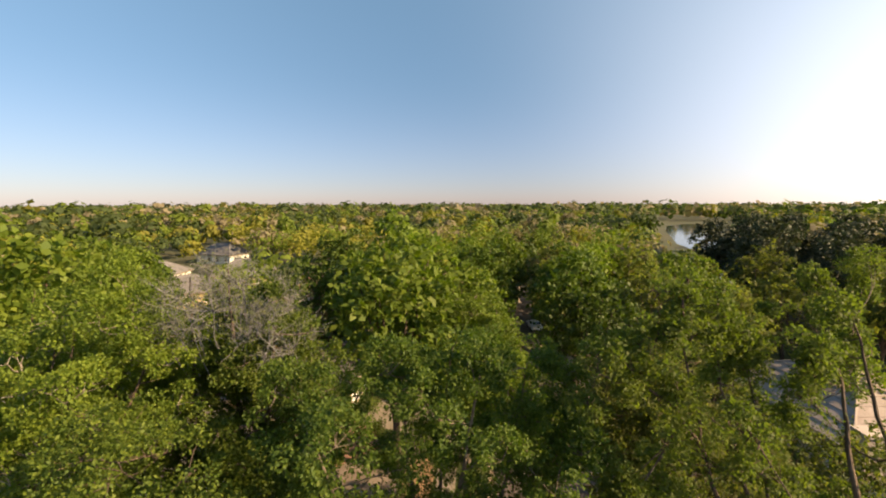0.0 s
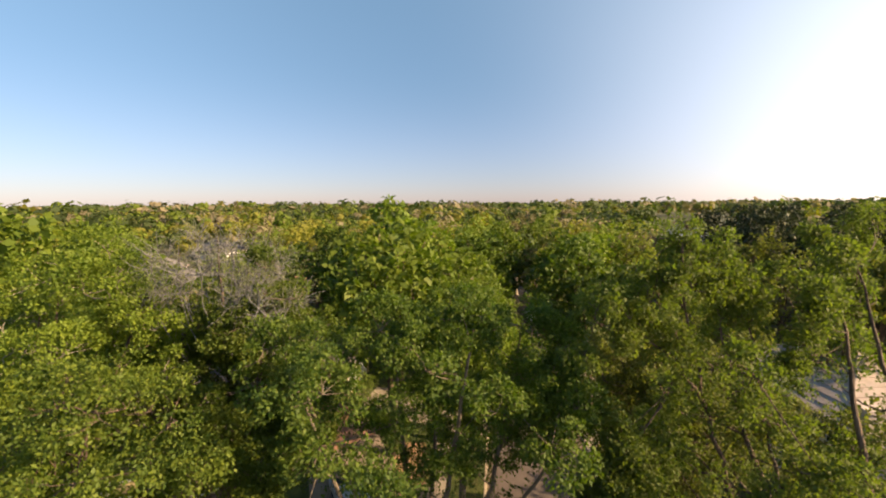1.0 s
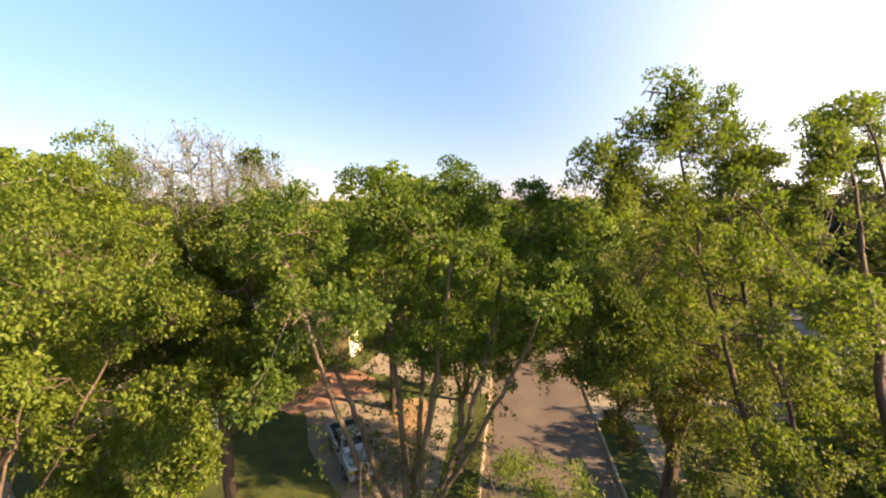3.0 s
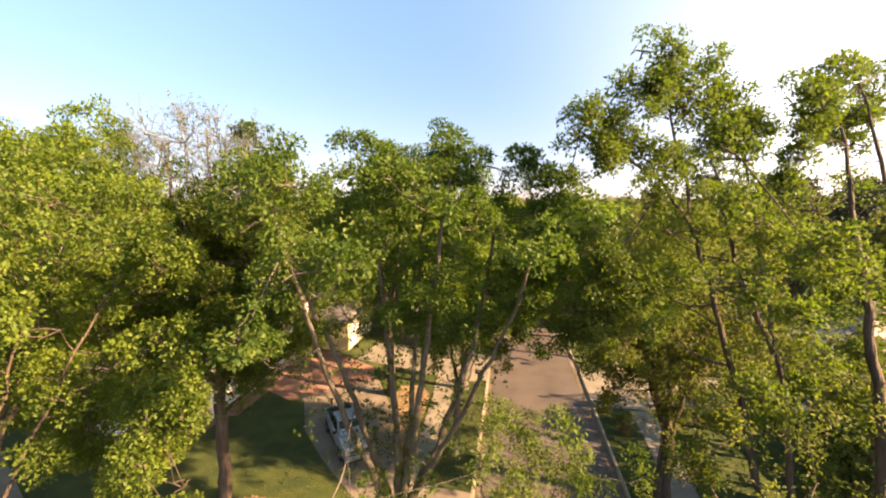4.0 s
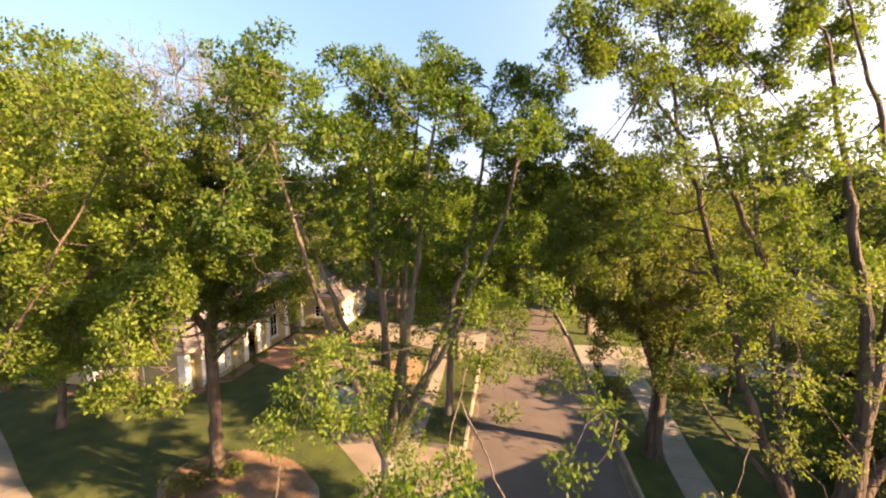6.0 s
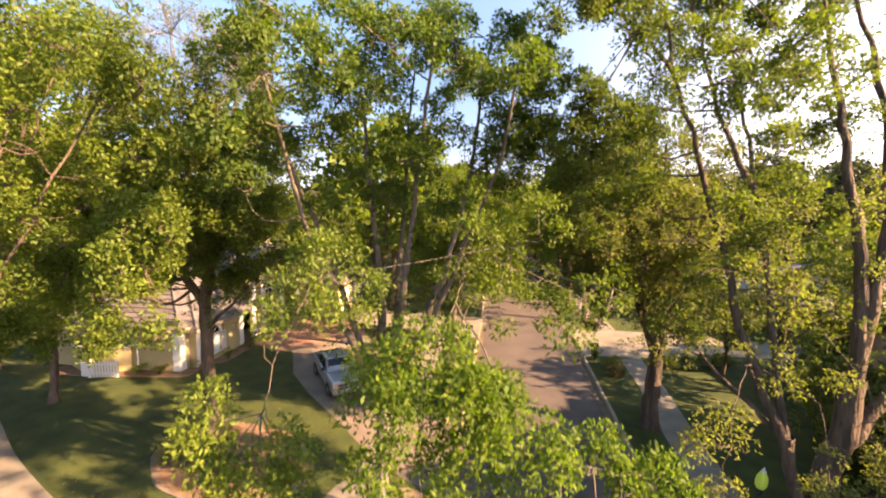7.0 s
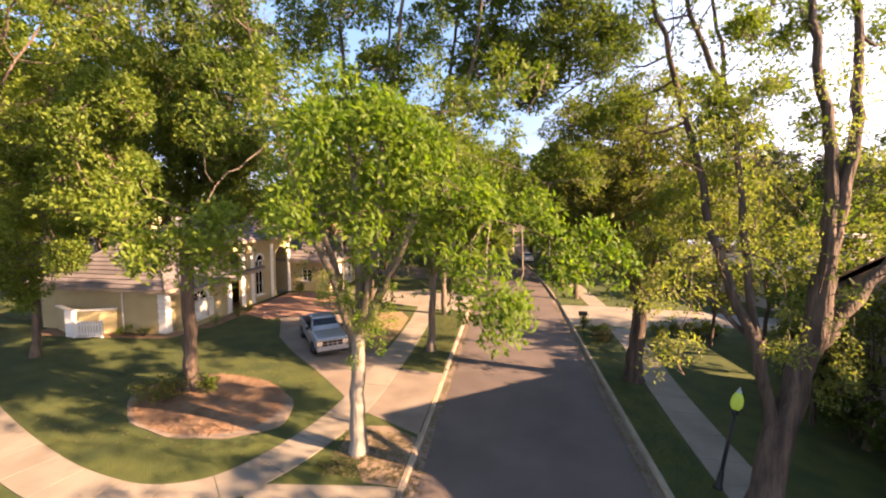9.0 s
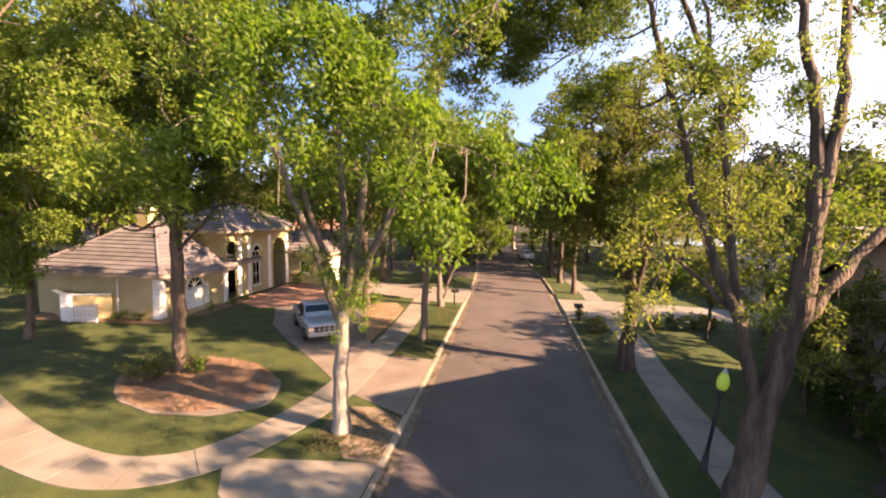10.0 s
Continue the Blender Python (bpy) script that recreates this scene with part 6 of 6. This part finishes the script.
car = tagged(new("car"), "small white car standing far down the street", "car")
car.location, car.rotation_euler = (4.3, 64.5, 0.0), (0, 0, radians(100))
shell(car, "body", [(2.1, 0.72, 0.66, 0.36, 0.55, 0.66), (1.9, 0.82, 0.76, 0.28, 0.64, 0.76), (0.9, 0.85, 0.78, 0.26, 0.74, 0.9), (-1.5, 0.85, 0.78, 0.26, 0.78, 0.95), (-2.05, 0.8, 0.74, 0.34, 0.76, 0.9)], CAR_WHITE)
shell(car, "cabin", [(0.95, 0.74, 0.7, 0.84, 0.88, 0.92), (0.2, 0.74, 0.58, 0.84, 0.95, 1.4), (-1.0, 0.74, 0.58, 0.84, 0.95, 1.42), (-1.7, 0.74, 0.66, 0.84, 0.9, 0.98)], CAR_WHITE)
part("windscreen", oriented(box_bm(-0.02, 0.02, -0.6, 0.6, -0.27, 0.27), pose(0.62, 0, 1.18, 0, -56, 0)), GLASS_DARK, car)
part("rear_window", oriented(box_bm(-0.02, 0.02, -0.56, 0.56, -0.24, 0.24), pose(-1.42, 0, 1.22, 0, 56, 0)), GLASS_DARK, car)
for y in (-0.7, 0.7):
    part("side_window", oriented(box_bm(-1.1, 0.35, -0.012, 0.012, -0.16, 0.16), pose(-0.1, y * 0.985, 1.12, 14 if y > 0 else -14, 0, 0)), GLASS_DARK, car)
for x in (1.3, -1.25):
    for y in (-0.78, 0.78):
        wheel(car, x, y, 0.31, 0.2, math.copysign(1, y))


# ---- street furniture ----
def turned(parent, name, profile, mat, n=14, label=""):
    """A turned shape from (radius, height) pairs."""
    bm = bmesh.new()
    rows = [[bm.verts.new((max(r, 0.001) * math.cos(2 * math.pi * k / n), max(r, 0.001) * math.sin(2 * math.pi * k / n), z)) for k in range(n)] for r, z in profile]
    for i in range(len(rows) - 1):
        for k in range(n):
            bm.faces.new((rows[i][k], rows[i][(k + 1) % n], rows[i + 1][(k + 1) % n], rows[i + 1][k]))
    bm.faces.new(rows[0][::-1])
    bm.faces.new(rows[-1])
    ob = part(name, bm, mat, parent, label)
    for p in ob.data.polygons:
        p.use_smooth = True
    return ob


lamp = tagged(new("street_lamp"), "black post lamp by the walk, its acorn globe coloured sunlit yellow", "street lamp")
lamp.location, lamp.rotation_euler = (7.15, 10.6, 0.12), (0, radians(7), 0)
turned(lamp, "base", [(0.12, 0.0), (0.12, 0.06), (0.085, 0.12), (0.075, 0.4), (0.06, 0.5), (0.052, 0.55)], METAL_DARK)
turned(lamp, "pole", [(0.052, 0.5), (0.045, 1.4), (0.042, 2.25)], METAL_DARK)
turned(lamp, "collar", [(0.05, 2.2), (0.09, 2.24), (0.1, 2.3), (0.07, 2.34), (0.11, 2.38)], METAL_DARK)
turned(lamp, "globe", [(0.09, 2.37), (0.135, 2.45), (0.15, 2.56), (0.14, 2.68), (0.10, 2.8), (0.06, 2.86)], LAMP_GLASS, label="frosted glass globe, coloured yellow for the sun through it")
turned(lamp, "finial", [(0.075, 2.86), (0.06, 2.9), (0.02, 2.95), (0.018, 3.0)], WHITE)


def mailbox(label, x, y, turn):
    root = tagged(new("mailbox"), label, "mailbox")
    root.location, root.rotation_euler = (x, y, 0.12), (0, 0, radians(turn))
    part("post", box_bm(-0.05, 0.05, -0.05, 0.05, -0.05, 1.05, 0.01), METAL_DARK, root)
    part("arm", box_bm(-0.28, 0.25, -0.04, 0.04, 0.93, 1.0, 0.008), METAL_DARK, root)
    bm = bmesh.new()
    ring = [(-0.1, 0.0), (0.1, 0.0), (0.1, 0.12)] + [(0.1 * math.cos(a), 0.12 + 0.1 * math.sin(a)) for a in np.linspace(0, math.pi, 8)[1:-1]] + [(-0.1, 0.12)]
    rows = [[bm.verts.new((x2, u, 1.0 + v)) for u, v in ring] for x2 in (-0.3, 0.24)]
    n = len(ring)
    for k in range(n):
        bm.faces.new((rows[0][k], rows[0][(k + 1) % n], rows[1][(k + 1) % n], rows[1][k]))
    bm.faces.new(rows[0][::-1])
    bm.faces.new(rows[1])
    part("box", bm, METAL_DARK, root)
    part("flag", box_bm(-0.1, 0.05, 0.102, 0.112, 1.1, 1.16), KERB, root, "small flag on the side")


mailbox("black mailbox on a post at the kerb", -2.35, 29.3, 180)
mailbox("dark mailbox half hidden by a bush at the kerb", 6.25, 26.4, 0)
shrub("dark clipped bush wrapped round the mailbox post", 6.35, 26.5, 0.12, 0.8, 1.05, 900, LEAF_DARK, 71, size=0.09)
shrub("low green shrub beside the driveway", 7.0, 25.3, 0.12, 1.4, 0.7, 1200, LEAF_GOLD, 72)
shrub("low brownish shrub along the verge", 7.0, 24.0, 0.12, 1.2, 0.6, 900, LEAF_BROWN, 73)
shrub("yellow-green shrub in the mulch under the oak", -12.2, 12.5, 0.16, 2.0, 0.95, 1900, LEAF_GOLD, 74)
shrub("small green shrub beside the oak trunk", -11.2, 13.6, 0.16, 0.9, 0.6, 600, LEAF_GREEN, 75)
for i, (x, y) in enumerate(((10.8, 25.6), (12.0, 25.9), (13.2, 26.2), (14.4, 26.4))):
    shrub("yellow-green hedge shrub by the driveway", x, y, 0.12, 1.5, 0.9, 900, LEAF_GOLD, 80 + i, group="driveway hedge", size=0.13)
for i, (x, y) in enumerate(((-18.8, 21.4), (-18.0, 23.0), (-17.9, 25.2), (-18.0, 26.6), (-20.4, 19.9), (-21.8, 19.9))):
    shrub("low foundation shrub against the yellow wall", x, y, 0.12, 0.9, 0.55, 500, LEAF_GREEN if i % 2 else LEAF_GOLD, 90 + i, group="foundation shrubs")
for i, (x, y, w, h) in enumerate(((14.5, 10.5, 3.0, 2.6), (15.5, 13.2, 3.0, 2.8), (13.4, 7.4, 2.8, 2.4), (-17.0, 32.5, 1.2, 1.3), (-8.4, 27.0, 1.2, 0.8))):
    shrub("tall dark shrub in the shade of the garden" if x > 0 else "rounded shrub by the drive", x, y, 0.12, w, h, 2600 if x > 0 else 800, LEAF_DARK, 110 + i, size=0.14)
slab("mulch_bed", [(10.6, 8.2), (13.0, 6.6), (17, 6.6), (17, 12.6), (13.6, 12.4), (11.2, 10.6)], 0.19, DARK_SOIL, "dark shaded planting bed beside the lawn", "mulch bed")


# ---- litter and grass ----
def scatter(name, label, spots, size, mat, seed, upright=0.0, kind="stuff", category="litter"):
    """Small loose leaves or blades lying on the ground."""
    rng = np.random.default_rng(seed)
    p = np.asarray(spots, float)
    n = len(p)
    a = rng.uniform(0, 6.28, n)
    s = size * rng.uniform(0.5, 1.4, n)
    d = np.stack([np.cos(a), np.sin(a), rng.uniform(-0.2, 0.3, n)], 1)
    if upright:
        d = np.stack([np.cos(a) * 0.45, np.sin(a) * 0.45, np.full(n, upright)], 1)
    w = np.stack([-np.sin(a), np.cos(a), rng.uniform(-0.2, 0.2, n)], 1)
    s = s[:, None]
    wide = 0.32 if not upright else 0.13
    v = np.stack([p, p + d * s * 0.5 + w * s * wide, p + d * s, p + d * s * 0.5 - w * s * wide], 1)
    return tagged(new(name, quads(name, v, mat)), label, category, kind=kind)


rs = np.random.default_rng(77)
a, r = rs.uniform(0, 6.283, 5200), np.sqrt(rs.uniform(0, 1, 5200))
x = -10.6 + r * (3.0 * np.cos(a) - 1.35 * np.sin(a))
y = 13.0 + r * (2.4 * np.sin(a) + 0.5 * np.cos(a))
scatter("mulch_chips", "loose orange-brown bark chips on the mulch bed", np.stack([x, y, np.full(5200, 0.172)], 1), 0.13, MULCH, 78)
pts = np.vstack([np.stack([rs.uniform(-4.2, -1.8, 900), rs.uniform(9.3, 11.9, 900), np.full(900, 0.15)], 1),
                 np.stack([-1.55 + np.abs(rs.normal(0, 0.22, 1200)), rs.uniform(6, 34, 1200), np.full(1200, 0.012)], 1),
                 np.stack([5.5 - np.abs(rs.normal(0, 0.2, 900)), rs.uniform(6, 34, 900), np.full(900, 0.012)], 1),
                 np.stack([rs.uniform(-8, -5.6, 1200), rs.uniform(19.5, 28, 1200), np.full(1200, 0.165)], 1),
                 np.stack([rs.uniform(-3.6, -1.9, 500), rs.uniform(17.8, 28.5, 500), np.full(500, 0.145)], 1),
                 np.stack([rs.uniform(-16, -7, 500), rs.uniform(9.5, 18, 500), np.full(500, 0.16)], 1)])
scatter("fallen_leaves", "dry brown leaves lying along the kerbs and beds", pts, 0.11, LEAF_BROWN, 79)
g = np.stack([rs.uniform(-26, -5.8, 34000), rs.uniform(5, 20.2, 34000), np.full(34000, 0.125)], 1)
keep = (((g[:, 0] + 10.6) / 3.3) ** 2 + ((g[:, 1] - 13.0) / 2.7) ** 2 > 1.0)
walk_pts = smooth_line([(-32, 17.6), (-24, 13.5), (-20, 11.3), (-16.3, 9.6), (-13.0, 8.3), (-10.8, 7.65), (-8.7, 7.42), (-7.05, 7.95), (-6.05, 9.1), (-5.25, 11.0), (-4.75, 13.4)], 0.5)
for q in walk_pts:
    keep &= (g[:, 0] - q[0]) ** 2 + (g[:, 1] - q[1]) ** 2 > 0.75
keep &= ~((g[:, 1] > 14.1) & (g[:, 0] > -5.9 - (g[:, 1] - 14.1) * 0.93))
left = g[keep]
right = np.stack([rs.uniform(5.85, 7.1, 9000), rs.uniform(6, 26.5, 9000), np.full(9000, 0.125)], 1)
strip = np.stack([rs.uniform(-3.7, -1.85, 7000), rs.uniform(17.8, 28.6, 7000), np.full(7000, 0.125)], 1)
isle = np.stack([rs.uniform(-4.5, -3.2, 3000), rs.uniform(9.4, 10.2, 3000), np.full(3000, 0.125)], 1)
scatter("grass", "short lawn grass blades", np.vstack([left, right, strip, isle]), 0.065, LAWN, 80, upright=0.55, category="grass")

for i in range(5):
    shrub("dark green foundation shrub against the house wall", 12.9 + 0.3 * math.sin(i * 2.1), 8.2 + 1.9 * i, 0.12, 1.9, 2.3 + 0.4 * math.sin(i * 1.7), 2200, LEAF_DARK, 140 + i, group="wall shrubs", size=0.13)
# unseen hedge, added only to block the low sun from the lawn
for i in range(2):
    shrub("tall dense dark hedge shrub added out of view for shade", 18.6 + 0.5 * math.sin(i * 2.1), -1.0 + 3.0 * i, 0.12, 3.6, 4.4 + 0.5 * math.sin(i * 1.7), 4200, LEAF_DARK, 130 + i, group="garden hedge", size=0.2)
for i, (x, y, w, h) in enumerate(((-5.0, 57.5, 4.2, 2.6), (-9.5, 59.5, 4.6, 3.0), (-4.2, 66.5, 4.4, 3.2), (0.5, 77.0, 4.6, 3.6), (5.5, 79.0, 4.8, 3.6), (10.5, 65.0, 4.4, 3.2), (10.2, 57.0, 3.6, 2.4), (12.6, 72.0, 4.8, 3.6), (-13.5, 62.5, 4.8, 3.4), (9.6, 76.0, 4.6, 3.4), (-4.6, 76.0, 4.8, 3.8), (14.5, 51.0, 4.0, 3.0), (17.0, 40.5, 3.6, 2.6))):
    shrub("dense green bush closing the view down the street", x, y, 0.12, w, h, 1500, LEAF_GREEN if i % 3 else LEAF_YOUNG, 160 + i, group="far bushes", size=0.34)
